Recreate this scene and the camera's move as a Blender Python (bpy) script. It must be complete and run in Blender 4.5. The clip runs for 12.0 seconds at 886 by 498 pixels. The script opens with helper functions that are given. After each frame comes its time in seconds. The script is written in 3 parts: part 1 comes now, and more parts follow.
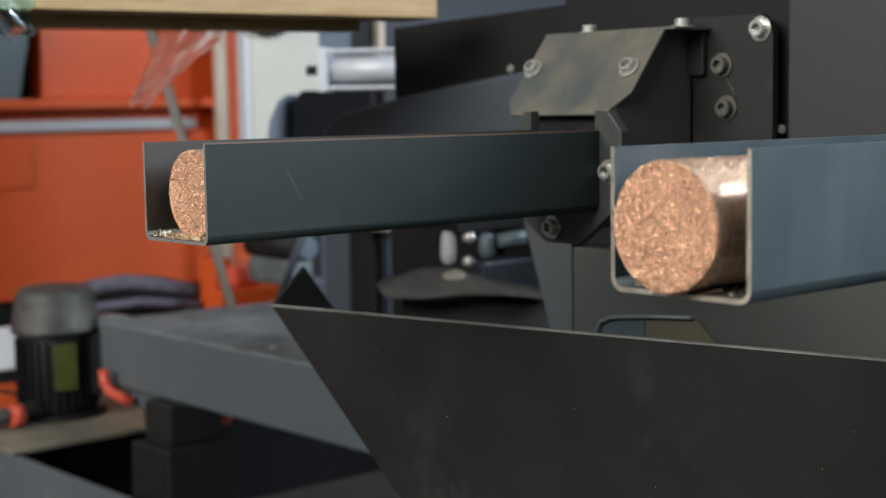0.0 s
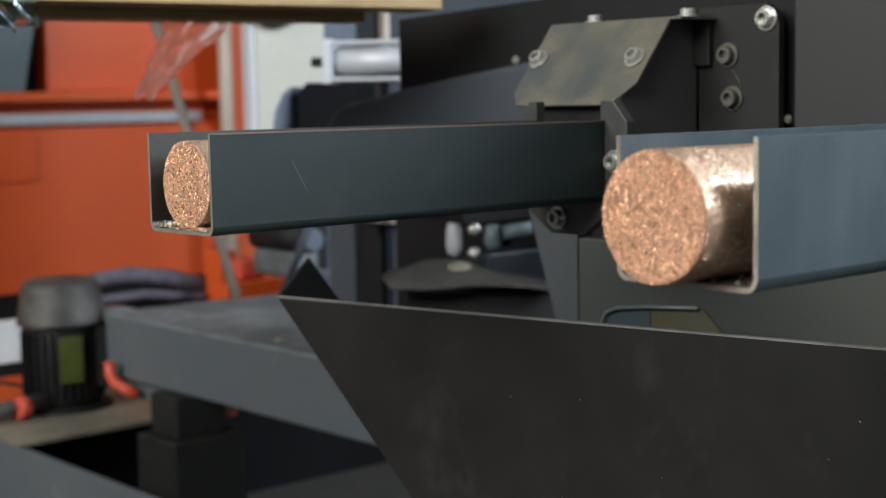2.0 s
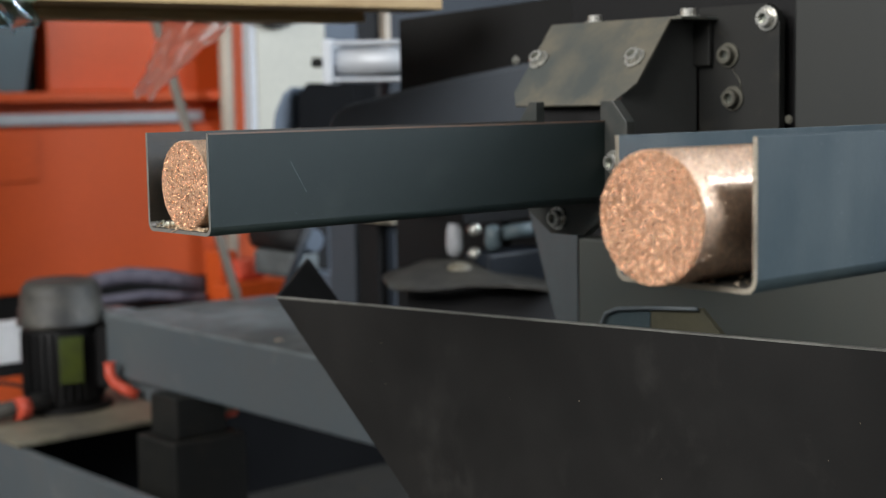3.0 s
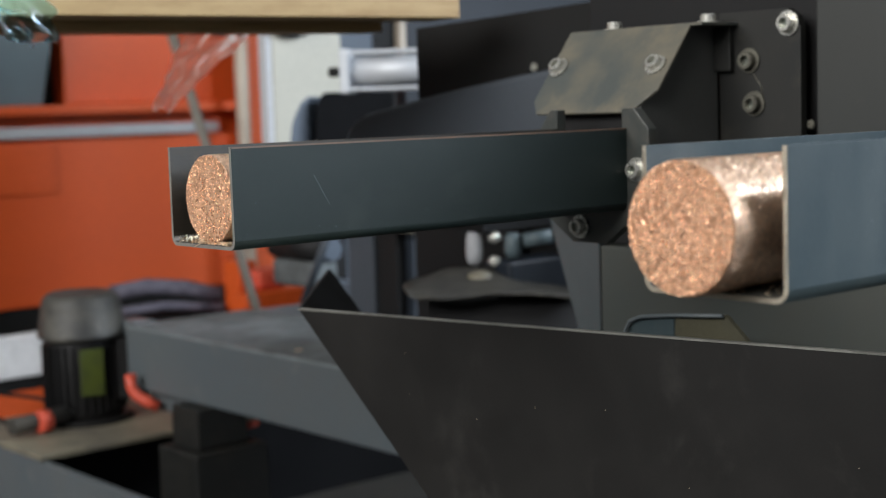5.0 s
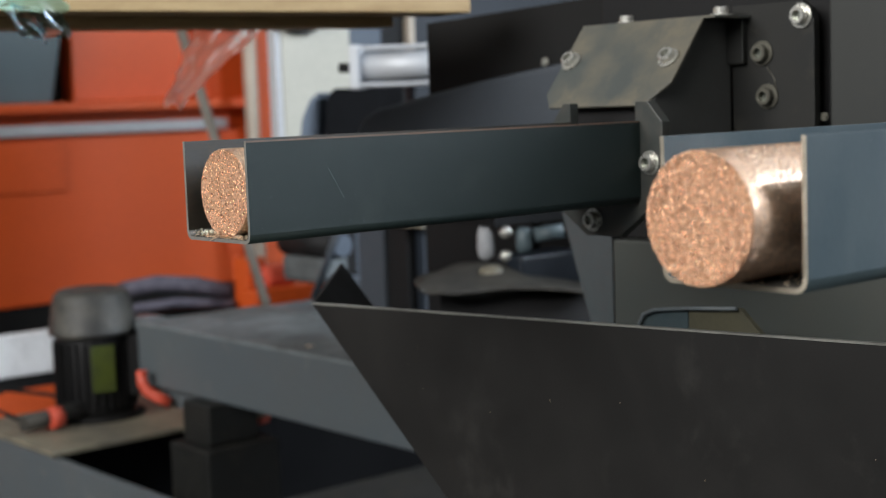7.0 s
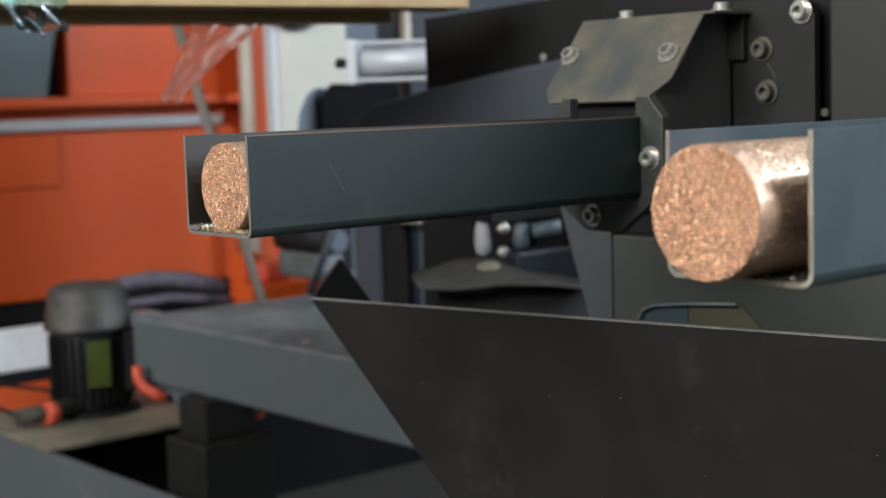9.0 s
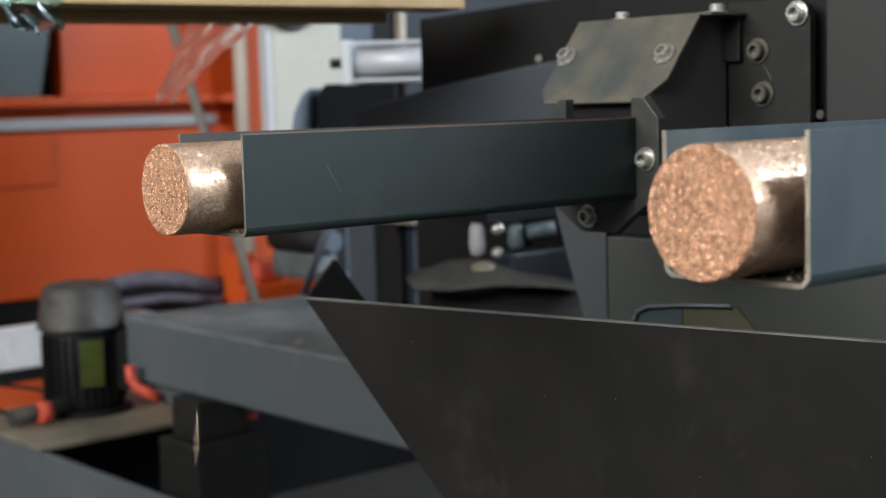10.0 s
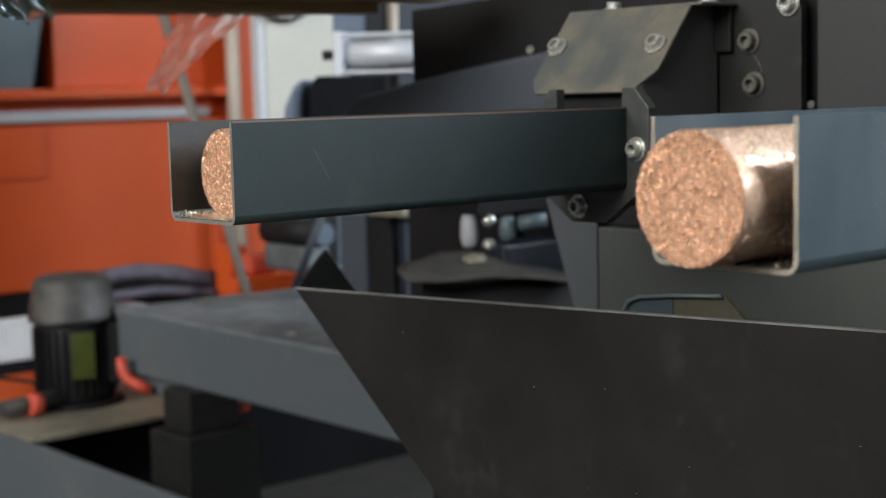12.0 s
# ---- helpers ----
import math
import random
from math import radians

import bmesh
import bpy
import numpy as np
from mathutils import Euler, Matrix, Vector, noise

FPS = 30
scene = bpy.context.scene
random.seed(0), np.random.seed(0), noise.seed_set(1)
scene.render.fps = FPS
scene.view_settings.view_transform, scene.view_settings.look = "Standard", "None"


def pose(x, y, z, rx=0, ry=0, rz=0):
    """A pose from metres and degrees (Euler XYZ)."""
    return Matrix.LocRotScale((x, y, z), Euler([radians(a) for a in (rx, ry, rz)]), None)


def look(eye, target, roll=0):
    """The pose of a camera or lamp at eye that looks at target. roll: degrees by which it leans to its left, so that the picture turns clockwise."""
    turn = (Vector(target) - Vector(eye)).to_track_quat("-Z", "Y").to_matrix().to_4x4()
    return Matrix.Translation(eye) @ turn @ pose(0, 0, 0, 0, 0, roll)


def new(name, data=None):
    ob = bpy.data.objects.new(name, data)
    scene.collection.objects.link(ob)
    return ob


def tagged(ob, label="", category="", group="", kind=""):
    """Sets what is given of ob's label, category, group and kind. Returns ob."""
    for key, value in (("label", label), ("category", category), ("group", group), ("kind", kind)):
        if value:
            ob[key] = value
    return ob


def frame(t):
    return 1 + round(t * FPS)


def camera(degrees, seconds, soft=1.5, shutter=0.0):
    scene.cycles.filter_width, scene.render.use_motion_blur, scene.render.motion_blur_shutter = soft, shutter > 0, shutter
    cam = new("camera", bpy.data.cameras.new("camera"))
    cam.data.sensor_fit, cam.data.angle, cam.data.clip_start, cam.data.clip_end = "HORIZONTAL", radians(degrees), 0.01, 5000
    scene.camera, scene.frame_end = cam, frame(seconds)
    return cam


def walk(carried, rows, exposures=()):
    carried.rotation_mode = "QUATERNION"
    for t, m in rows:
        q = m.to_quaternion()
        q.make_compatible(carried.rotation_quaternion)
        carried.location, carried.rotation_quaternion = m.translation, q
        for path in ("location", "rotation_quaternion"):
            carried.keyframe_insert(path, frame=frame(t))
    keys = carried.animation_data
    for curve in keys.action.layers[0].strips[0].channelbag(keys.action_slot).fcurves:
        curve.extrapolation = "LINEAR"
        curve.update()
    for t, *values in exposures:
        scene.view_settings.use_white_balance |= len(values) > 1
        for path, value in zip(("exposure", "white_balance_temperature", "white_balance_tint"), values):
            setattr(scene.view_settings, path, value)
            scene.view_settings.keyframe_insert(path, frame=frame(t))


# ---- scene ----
def view(x, y, z, heading, rise, lean):
    """A camera pose: place, heading from the x axis, rise above the horizon and lean, in degrees."""
    a, b = radians(heading), radians(rise)
    way = Vector((math.cos(a) * math.cos(b), math.sin(a) * math.cos(b), math.sin(b)))
    return look((x, y, z), Vector((x, y, z)) + way, lean)


cam = camera(34.12, 12.0, soft=1.0, shutter=0.5)
cam.data.dof.use_dof = True
cam.data.dof.focus_distance = 1.04
cam.data.dof.aperture_fstop = 8.3
walk(cam, [
    (0, view(-0.5981, -0.4428, 0.1030, 48.63, -5.59, -0.94)),
    (0.5, view(-0.5982, -0.4416, 0.1023, 48.68, -5.60, -0.94)),
    (1, view(-0.5992, -0.4413, 0.1027, 48.74, -5.71, -1.06)),
    (1.5, view(-0.5986, -0.4415, 0.1012, 48.80, -5.77, -0.97)),
    (2, view(-0.5969, -0.4414, 0.1010, 48.85, -5.88, -1.05)),
    (2.5, view(-0.5947, -0.4417, 0.1015, 48.91, -5.95, -1.27)),
    (3, view(-0.5928, -0.4396, 0.1003, 48.90, -5.85, -1.00)),
    (5, view(-0.5953, -0.4331, 0.1040, 49.54, -5.59, -1.82)),
    (5.5, view(-0.5953, -0.4320, 0.1031, 49.71, -5.64, -1.88)),
    (6, view(-0.5959, -0.4312, 0.1026, 49.83, -5.67, -1.91)),
    (6.5, view(-0.6010, -0.4320, 0.1014, 49.84, -5.64, -2.01)),
    (7, view(-0.6002, -0.4301, 0.1014, 49.86, -5.71, -2.04)),
    (9, view(-0.6036, -0.4250, 0.1001, 49.62, -5.86, -1.89)),
    (9.5, view(-0.6024, -0.4236, 0.0994, 49.53, -5.85, -1.76)),
    (10, view(-0.6041, -0.4233, 0.0987, 49.36, -5.81, -1.60)),
    (10.5, view(-0.6013, -0.4226, 0.0985, 49.32, -5.83, -1.65)),
    (11, view(-0.6030, -0.4231, 0.0977, 49.18, -5.91, -1.61)),
    (11.5, view(-0.6031, -0.4234, 0.0956, 49.10, -5.97, -1.49)),
    (12, view(-0.6004, -0.4233, 0.0939, 49.09, -6.04, -1.47)),
])

# ---- light: daylight through the hall's windows ----
world = bpy.data.worlds.new("sky")
scene.world = world
world.use_nodes = True
sky = world.node_tree.nodes.new("ShaderNodeTexSky")
sky.sky_type, sky.sun_disc = "NISHITA", False
sky.sun_elevation, sky.sun_rotation = radians(40), radians(120)
world.node_tree.links.new(sky.outputs[0], world.node_tree.nodes["Background"].inputs[0])
world.node_tree.nodes["Background"].inputs[1].default_value = 0.1
scene.view_settings.exposure = 0.0


def daylight(name, eye, target, width, height, watts, colour):
    lamp = bpy.data.lights.new(name, "AREA")
    lamp.shape, lamp.size, lamp.size_y, lamp.energy, lamp.color = "RECTANGLE", width, height, watts, colour
    new(name, lamp).matrix_world = look(eye, target)


daylight("window_light_east", (6.35, -3.2, 3.8), (0, -3.2, 3.8), 2.6, 2.8, 890, (0.78, 0.88, 1.0))
daylight("window_light_west", (-4.85, 0.5, 2.9), (0, 0.5, 2.9), 5.6, 2.6, 575, (1.0, 0.98, 0.95))
daylight("window_light_south", (4.2, -5.85, 3.3), (4.2, 0, 3.3), 2.6, 2.6, 580, (0.80, 0.89, 1.0))


# ---- materials ----
def material(name, colour, rough=0.5, metal=0.0, second=None, patch=3.0, mix=0.5, grain=200.0, relief=0.1, step=0.0005,
             random_value=0.0, coat=0.0, stretch=(1, 1, 1), spec=0.5, coat_rough=0.3, coat_ior=1.5, slant=0.0, scuff=None, scuff_scale=20.0):
    """A surface with variation at two scales: patches of a second colour, and fine grain in colour and relief."""
    m = bpy.data.materials.new(name)
    m.use_nodes = True
    nodes, links = m.node_tree.nodes, m.node_tree.links
    shader = nodes["Principled BSDF"]
    shader.inputs["Metallic"].default_value = metal
    shader.inputs["Coat Weight"].default_value = coat
    shader.inputs["Coat Roughness"].default_value = coat_rough
    shader.inputs["Coat IOR"].default_value = coat_ior
    shader.inputs["Specular IOR Level"].default_value = spec
    where = nodes.new("ShaderNodeTexCoord")
    mapping = nodes.new("ShaderNodeMapping")
    mapping.vector_type = "TEXTURE"
    mapping.inputs["Rotation"].default_value = (radians(slant), 0, 0)
    mapping.inputs["Scale"].default_value = [1 / k for k in stretch]
    links.new(where.outputs["Object"], mapping.inputs[0])
    large = nodes.new("ShaderNodeTexNoise")
    large.inputs["Scale"].default_value, large.inputs["Detail"].default_value = patch, 6
    large.inputs["Roughness"].default_value = 0.65
    fine = nodes.new("ShaderNodeTexNoise")
    fine.inputs["Scale"].default_value, fine.inputs["Detail"].default_value = grain, 3
    links.new(mapping.outputs[0], large.inputs[0])
    links.new(mapping.outputs[0], fine.inputs[0])
    ramp = nodes.new("ShaderNodeMapRange")
    ramp.inputs[1].default_value, ramp.inputs[2].default_value = 0.42, 0.66
    ramp.inputs[3].default_value, ramp.inputs[4].default_value = 0.0, mix
    links.new(large.outputs[0], ramp.inputs[0])
    blend = nodes.new("ShaderNodeMix")
    blend.data_type = "RGBA"
    blend.inputs[6].default_value = (*colour, 1)
    blend.inputs[7].default_value = (*(second or [c * 0.7 for c in colour]), 1)
    links.new(ramp.outputs[0], blend.inputs[0])
    tone = nodes.new("ShaderNodeHueSaturation")
    value = nodes.new("ShaderNodeMapRange")
    value.inputs[3].default_value, value.inputs[4].default_value = 0.82, 1.18
    links.new(fine.outputs[0], value.inputs[0])
    source = value.outputs[0]
    if random_value:
        island = nodes.new("ShaderNodeNewGeometry")
        spread = nodes.new("ShaderNodeMapRange")
        spread.inputs[3].default_value, spread.inputs[4].default_value = 1 - random_value, 1 + random_value
        links.new(island.outputs["Random Per Island"], spread.inputs[0])
        times = nodes.new("ShaderNodeMath")
        times.operation = "MULTIPLY"
        links.new(source, times.inputs[0])
        links.new(spread.outputs[0], times.inputs[1])
        source = times.outputs[0]
    links.new(source, tone.inputs["Value"])
    paint = blend.outputs[2]
    if scuff:
        smear = nodes.new("ShaderNodeTexNoise")
        smear.inputs["Scale"].default_value, smear.inputs["Detail"].default_value = scuff_scale, 8
        smear.inputs["Roughness"].default_value, smear.inputs["Distortion"].default_value = 0.7, 0.15
        links.new(where.outputs["Object"], smear.inputs[0])
        worn = nodes.new("ShaderNodeMapRange")
        worn.inputs[1].default_value, worn.inputs[2].default_value = 0.56, 0.80
        links.new(smear.outputs[0], worn.inputs[0])
        over = nodes.new("ShaderNodeMix")
        over.data_type = "RGBA"
        over.inputs[7].default_value = (*scuff, 1)
        links.new(worn.outputs[0], over.inputs[0])
        links.new(paint, over.inputs[6])
        paint = over.outputs[2]
    links.new(paint, tone.inputs["Color"])
    links.new(tone.outputs[0], shader.inputs["Base Color"])
    gloss = nodes.new("ShaderNodeMapRange")
    gloss.inputs[1].default_value, gloss.inputs[2].default_value = 0.35, 0.7
    gloss.inputs[3].default_value, gloss.inputs[4].default_value = rough * 0.88, min(1, rough * 1.15)
    links.new(large.outputs[0], gloss.inputs[0])
    links.new(gloss.outputs[0], shader.inputs["Roughness"])
    if relief:
        bump = nodes.new("ShaderNodeBump")
        bump.inputs["Strength"].default_value, bump.inputs["Distance"].default_value = relief, step
        links.new(fine.outputs[0], bump.inputs["Height"])
        links.new(bump.outputs[0], shader.inputs["Normal"])
    return m


def clear(name, colour, rough, ior=1.45):
    m = bpy.data.materials.new(name)
    m.use_nodes = True
    s = m.node_tree.nodes["Principled BSDF"]
    s.inputs["Base Color"].default_value = (*colour, 1)
    s.inputs["Roughness"].default_value, s.inputs["IOR"].default_value = rough, ior
    s.inputs["Transmission Weight"].default_value = 1.0
    return m


POWDER = material("textured_dark_powder_coat", (0.0108, 0.0200, 0.0186), 0.48, second=(0.0145, 0.0235, 0.0215), patch=9, grain=1800, relief=1.0, step=0.0005, stretch=(0.7, 1, 1), spec=0.33, scuff=(0.026, 0.035, 0.032), scuff_scale=14)
GREY_PAINT = material("satin_slate_grey_paint", (0.033, 0.051, 0.059), 0.42, second=(0.046, 0.063, 0.067), patch=22, mix=0.8, grain=500, relief=0.15, stretch=(1, 1, 0.35))
MACHINE = material("dark_machine_paint", (0.019, 0.021, 0.0195), 0.55, second=(0.024, 0.025, 0.022), patch=6, grain=600, relief=0.15, scuff=(0.034, 0.032, 0.027), scuff_scale=9)
FLANGE_PAINT = material("rubbed_flange_paint", (0.035, 0.039, 0.036), 0.45, second=(0.06, 0.056, 0.048), patch=40, mix=0.8, grain=600, relief=0.15)
LOWER = material("greenish_panel_paint", (0.042, 0.048, 0.044), 0.5, second=(0.048, 0.047, 0.038), patch=6, grain=600, relief=0.1)
# glossless near-black; on the backing sheets its colour stands in for deep shade
MATT = material("matt_deep_black", (0.006, 0.006, 0.0065), 0.9, grain=300, spec=0.06)
# black paint of real parts, also used as the colour of shaded recesses
BLACK = material("black_steel_and_shade", (0.0085, 0.0085, 0.009), 0.6, second=(0.014, 0.013, 0.012), grain=300, spec=0.22)
# the rear plate's shade is mixed into this near-black paint
REAR = material("shaded_rear_plate_paint", (0.0095, 0.0098, 0.010), 0.6, second=(0.0115, 0.0115, 0.0112), patch=6, grain=400, spec=0.18)
PIPE = material("dull_dusty_pipe", (0.046, 0.042, 0.034), 0.75, second=(0.020, 0.019, 0.018), patch=12, mix=0.9, grain=200)
LILAC = material("grey_lilac_cloth", (0.13, 0.125, 0.165), 0.85, second=(0.05, 0.05, 0.075), patch=22, mix=0.9, grain=150, relief=0.3)
WORN = material("pale_worn_paint_edge", (0.20, 0.23, 0.24), 0.5, second=(0.10, 0.115, 0.12), patch=12, mix=0.9, grain=200)
GRIME = material("grimy_bed_top", (0.115, 0.130, 0.134), 0.7, second=(0.045, 0.048, 0.048), patch=9, mix=0.9, grain=120, relief=0.3, scuff=(0.07, 0.06, 0.045), scuff_scale=14)
# press paint made darker: the bolted plate's shade is in the colour
PLATE = material("shaded_plate_paint", (0.0135, 0.014, 0.0132), 0.55, second=(0.019, 0.018, 0.015), patch=14, grain=400, spec=0.3, scuff=(0.04, 0.036, 0.028), scuff_scale=16)
# lighter than the rest of the press, making up in colour for weak light
SIDE_PLATE = material("lightened_side_plate_paint", (0.062, 0.062, 0.060), 0.6, second=(0.068, 0.066, 0.061), patch=10, grain=500, spec=0.5)
TEAL = material("teal_grey_paint", (0.095, 0.130, 0.145), 0.45, second=(0.08, 0.105, 0.115), patch=3, grain=100)
RIM = material("rusty_channel_rim", (0.17, 0.095, 0.06), 0.55, 0.1, second=(0.12, 0.10, 0.085), patch=30, mix=0.8, grain=900, relief=0.3)
DULL = material("dusty_dull_steel", (0.13, 0.125, 0.10), 0.5, 0.5, second=(0.075, 0.07, 0.058), patch=60, mix=0.9, grain=600)
OLIVE = material("dusty_olive_sheet", (0.060, 0.056, 0.034), 0.6, second=(0.038, 0.036, 0.024), patch=14, mix=0.8, grain=300)
GUSSET = material("slate_gusset_paint", (0.052, 0.070, 0.076), 0.5, second=(0.058, 0.072, 0.074), patch=6, grain=300, spec=0.35)
NAVY = material("dark_navy_paint", (0.010, 0.015, 0.023), 0.5, second=(0.008, 0.011, 0.016), grain=100)
RAW_EDGE = material("cut_steel_edge", (0.42, 0.38, 0.31), 0.4, 1.0, second=(0.2, 0.17, 0.13), patch=60, grain=900, relief=0.5, stretch=(1, 1, 4))
LEFT_EDGE = material("grey_painted_edge", (0.20, 0.19, 0.17), 0.5, 0.2, second=(0.09, 0.075, 0.06), patch=40, grain=900, relief=0.4)
BED_PAINT = material("dusty_slate_bed_paint", (0.088, 0.106, 0.117), 0.45, second=(0.105, 0.112, 0.112), patch=5, grain=200, scuff=(0.15, 0.155, 0.15), scuff_scale=7)
HOPPER = material("dark_hopper_sheet", (0.0094, 0.0090, 0.0085), 0.5, second=(0.0128, 0.0120, 0.0110), patch=5, mix=0.8, grain=400, relief=0.08, spec=0.32, stretch=(1, 0.8, 1.1), slant=40, scuff=(0.027, 0.026, 0.024), scuff_scale=9)
HOPPER_EDGE = material("dull_cut_sheet_edge", (0.27, 0.27, 0.245), 0.4, 0.5, second=(0.09, 0.088, 0.08), patch=9, mix=0.9, grain=900, relief=0.3)
DUSTY = material("dusty_cover_plate", (0.066, 0.073, 0.069), 0.5, second=(0.155, 0.135, 0.095), patch=9, mix=0.85, grain=700, relief=0.15, scuff=(0.17, 0.145, 0.10), scuff_scale=17)
STEEL = material("zinc_plated_steel", (0.66, 0.65, 0.60), 0.28, 0.72, second=(0.42, 0.41, 0.36), patch=120, grain=900)
SOCKET = material("hex_socket_steel", (0.30, 0.32, 0.28), 0.35, 1.0, grain=900)
ALUMINIUM = material("anodised_aluminium", (0.52, 0.54, 0.57), 0.5, 0.3, grain=300, relief=0.05)
COPPER = material("pressed_copper_chips", (0.78, 0.475, 0.31), 0.28, 0.9, second=(0.46, 0.245, 0.135), patch=300, mix=0.8, grain=900, relief=0.25, random_value=0.48)
COPPER_WALL = material("burnished_copper_chips", (0.82, 0.56, 0.38), 0.32, 0.84, second=(0.64, 0.40, 0.235), patch=300, mix=0.8, grain=1100, relief=0.3, random_value=0.5, coat=0.5, coat_rough=0.28, coat_ior=2.2)
BRASS_BITS = material("loose_copper_shavings", (0.80, 0.58, 0.38), 0.35, 0.85, second=(0.75, 0.70, 0.60), patch=200, mix=0.8, grain=900, random_value=0.3)
PALE_FLAKE = material("pale_metal_flakes", (0.62, 0.62, 0.52), 0.4, 0.6, second=(0.42, 0.43, 0.36), patch=300, grain=900, random_value=0.3)
RUBBED = material("briquette_rubbed_channel_inside", (0.040, 0.036, 0.029), 0.42, second=(0.030, 0.033, 0.033), patch=22, mix=0.9, grain=700, relief=0.2, stretch=(0.3, 1, 1), scuff=(0.075, 0.055, 0.035), scuff_scale=45)
RED = material("orange_red_enamel", (0.64, 0.093, 0.015), 0.45, second=(0.57, 0.083, 0.019), patch=1.5, grain=60, relief=0.04)
PALE_BAR = material("pale_grey_rail", (0.45, 0.46, 0.48), 0.4, grain=80)
CREAM = material("cream_cabinet_enamel", (0.43, 0.41, 0.345), 0.5, second=(0.37, 0.36, 0.31), patch=2, grain=80)
# darker copy of the blue-grey paint, with shade put into its colour
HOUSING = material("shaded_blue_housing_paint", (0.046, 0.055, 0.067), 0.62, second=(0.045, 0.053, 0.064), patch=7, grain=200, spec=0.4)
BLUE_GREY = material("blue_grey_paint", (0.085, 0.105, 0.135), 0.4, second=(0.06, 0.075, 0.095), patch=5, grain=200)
WOOD = material("pine_board", (0.40, 0.27, 0.12), 0.6, second=(0.28, 0.17, 0.07), patch=9, mix=0.8, grain=120, relief=0.3, stretch=(1, 9, 9))
DARK_WOOD = material("weathered_pine_bearer", (0.16, 0.12, 0.075), 0.75, second=(0.10, 0.075, 0.045), patch=9, mix=0.8, grain=120, relief=0.3, stretch=(1, 9, 9))
DUST_PLATE = material("oily_dusty_base_plate", (0.20, 0.18, 0.13), 0.55, second=(0.10, 0.09, 0.075), patch=9, mix=0.8, grain=200)
MOTOR_CAP = material("dusty_grey_plastic_cowl", (0.024, 0.024, 0.023), 0.55, second=(0.095, 0.088, 0.072), patch=13, mix=0.75, grain=200, scuff=(0.14, 0.13, 0.11), scuff_scale=18)
NAMEPLATE = material("green_label_film", (0.06, 0.078, 0.012), 0.45, second=(0.035, 0.045, 0.012), patch=20, mix=0.7, grain=100)
WHITE = material("white_sheet", (0.86, 0.87, 0.88), 0.5, second=(0.62, 0.63, 0.64), patch=8, mix=0.6, grain=60)
ORANGE_PLASTIC = material("orange_red_plastic", (0.62, 0.09, 0.05), 0.4, grain=100)
CONCRETE = material("oily_concrete_floor", (0.040, 0.036, 0.030), 0.7, second=(0.018, 0.017, 0.015), patch=2.2, mix=0.8, grain=40, relief=0.2, scuff=(0.08, 0.06, 0.03), scuff_scale=14)
PLASTER = material("painted_hall_wall", (0.24, 0.24, 0.23), 0.8, second=(0.2, 0.2, 0.19), patch=0.6, grain=30)
ROOFING = material("hall_ceiling_sheet", (0.18, 0.18, 0.175), 0.8, patch=0.6, grain=30)
STICK = material("dull_grey_stick", (0.18, 0.16, 0.135), 0.6, grain=60)
BEIGE = material("beige_pole_paint", (0.55, 0.47, 0.38), 0.55, grain=60)
FILM = clear("clear_plastic_film", (0.95, 0.96, 0.98), 0.45, 1.14)
BLUE_FILM = clear("blue_plastic_bag_film", (0.22, 0.58, 0.80), 0.3, 1.16)


# ---- mesh helpers ----
def finish(name, bm, mat, parent=None, smooth=False, bevel=0.0):
    if bevel:
        bmesh.ops.bevel(bm, geom=[e for e in bm.edges if e.is_manifold and e.calc_face_angle(0) > 0.5],
                        offset=bevel, segments=2, affect="EDGES", profile=0.5)
    bmesh.ops.recalc_face_normals(bm, faces=bm.faces)
    mesh = bpy.data.meshes.new(name)
    bm.to_mesh(mesh)
    bm.free()
    for f in mesh.polygons:
        f.use_smooth = (smooth or f.use_smooth) and len(f.vertices) <= 4
    for m in (mat if isinstance(mat, (list, tuple)) else [mat]):
        mesh.materials.append(m)
    ob = new(name, mesh)
    if parent is not None:
        ob.parent = parent
    return ob


def part(name, bm, mat, parent, label="", smooth=False, bevel=0.0):
    """One mesh object under a thing or under a part."""
    return tagged(finish(name, bm, mat, parent, smooth, bevel), label)


def thing(name, label, category, at=(0, 0, 0), group="", kind=""):
    ob = new(name)
    ob.empty_display_size = 0.02
    ob.location = at
    return tagged(ob, label, category, group, kind)


def box(bm, x0, x1, y0, y1, z0, z1):
    made = bmesh.ops.create_cube(bm, size=1)["verts"]
    bmesh.ops.scale(bm, vec=(x1 - x0, y1 - y0, z1 - z0), verts=made)
    bmesh.ops.translate(bm, vec=((x0 + x1) / 2, (y0 + y1) / 2, (z0 + z1) / 2), verts=made)
    return made


def boxed(x0, x1, y0, y1, z0, z1):
    bm = bmesh.new()
    box(bm, x0, x1, y0, y1, z0, z1)
    return bm


def slab(outline, way):
    """A plate: a flat outline drawn out by the vector way."""
    bm = bmesh.new()
    face = bm.faces.new([bm.verts.new(p) for p in outline])
    out = bmesh.ops.extrude_face_region(bm, geom=[face])["geom"]
    bmesh.ops.translate(bm, vec=way, verts=[v for v in out if isinstance(v, bmesh.types.BMVert)])
    return bm


def rod(bm, a, b, r0, r1=None, sides=20):
    a, b = Vector(a), Vector(b)
    m = Matrix.Translation((a + b) / 2) @ (b - a).to_track_quat("Z", "Y").to_matrix().to_4x4()
    return bmesh.ops.create_cone(bm, cap_ends=True, segments=sides, radius1=r0, radius2=r0 if r1 is None else r1,
                                 depth=(b - a).length, matrix=m)["verts"]


def rodded(a, b, r0, r1=None, sides=24):
    bm = bmesh.new()
    rod(bm, a, b, r0, r1, sides)
    return bm


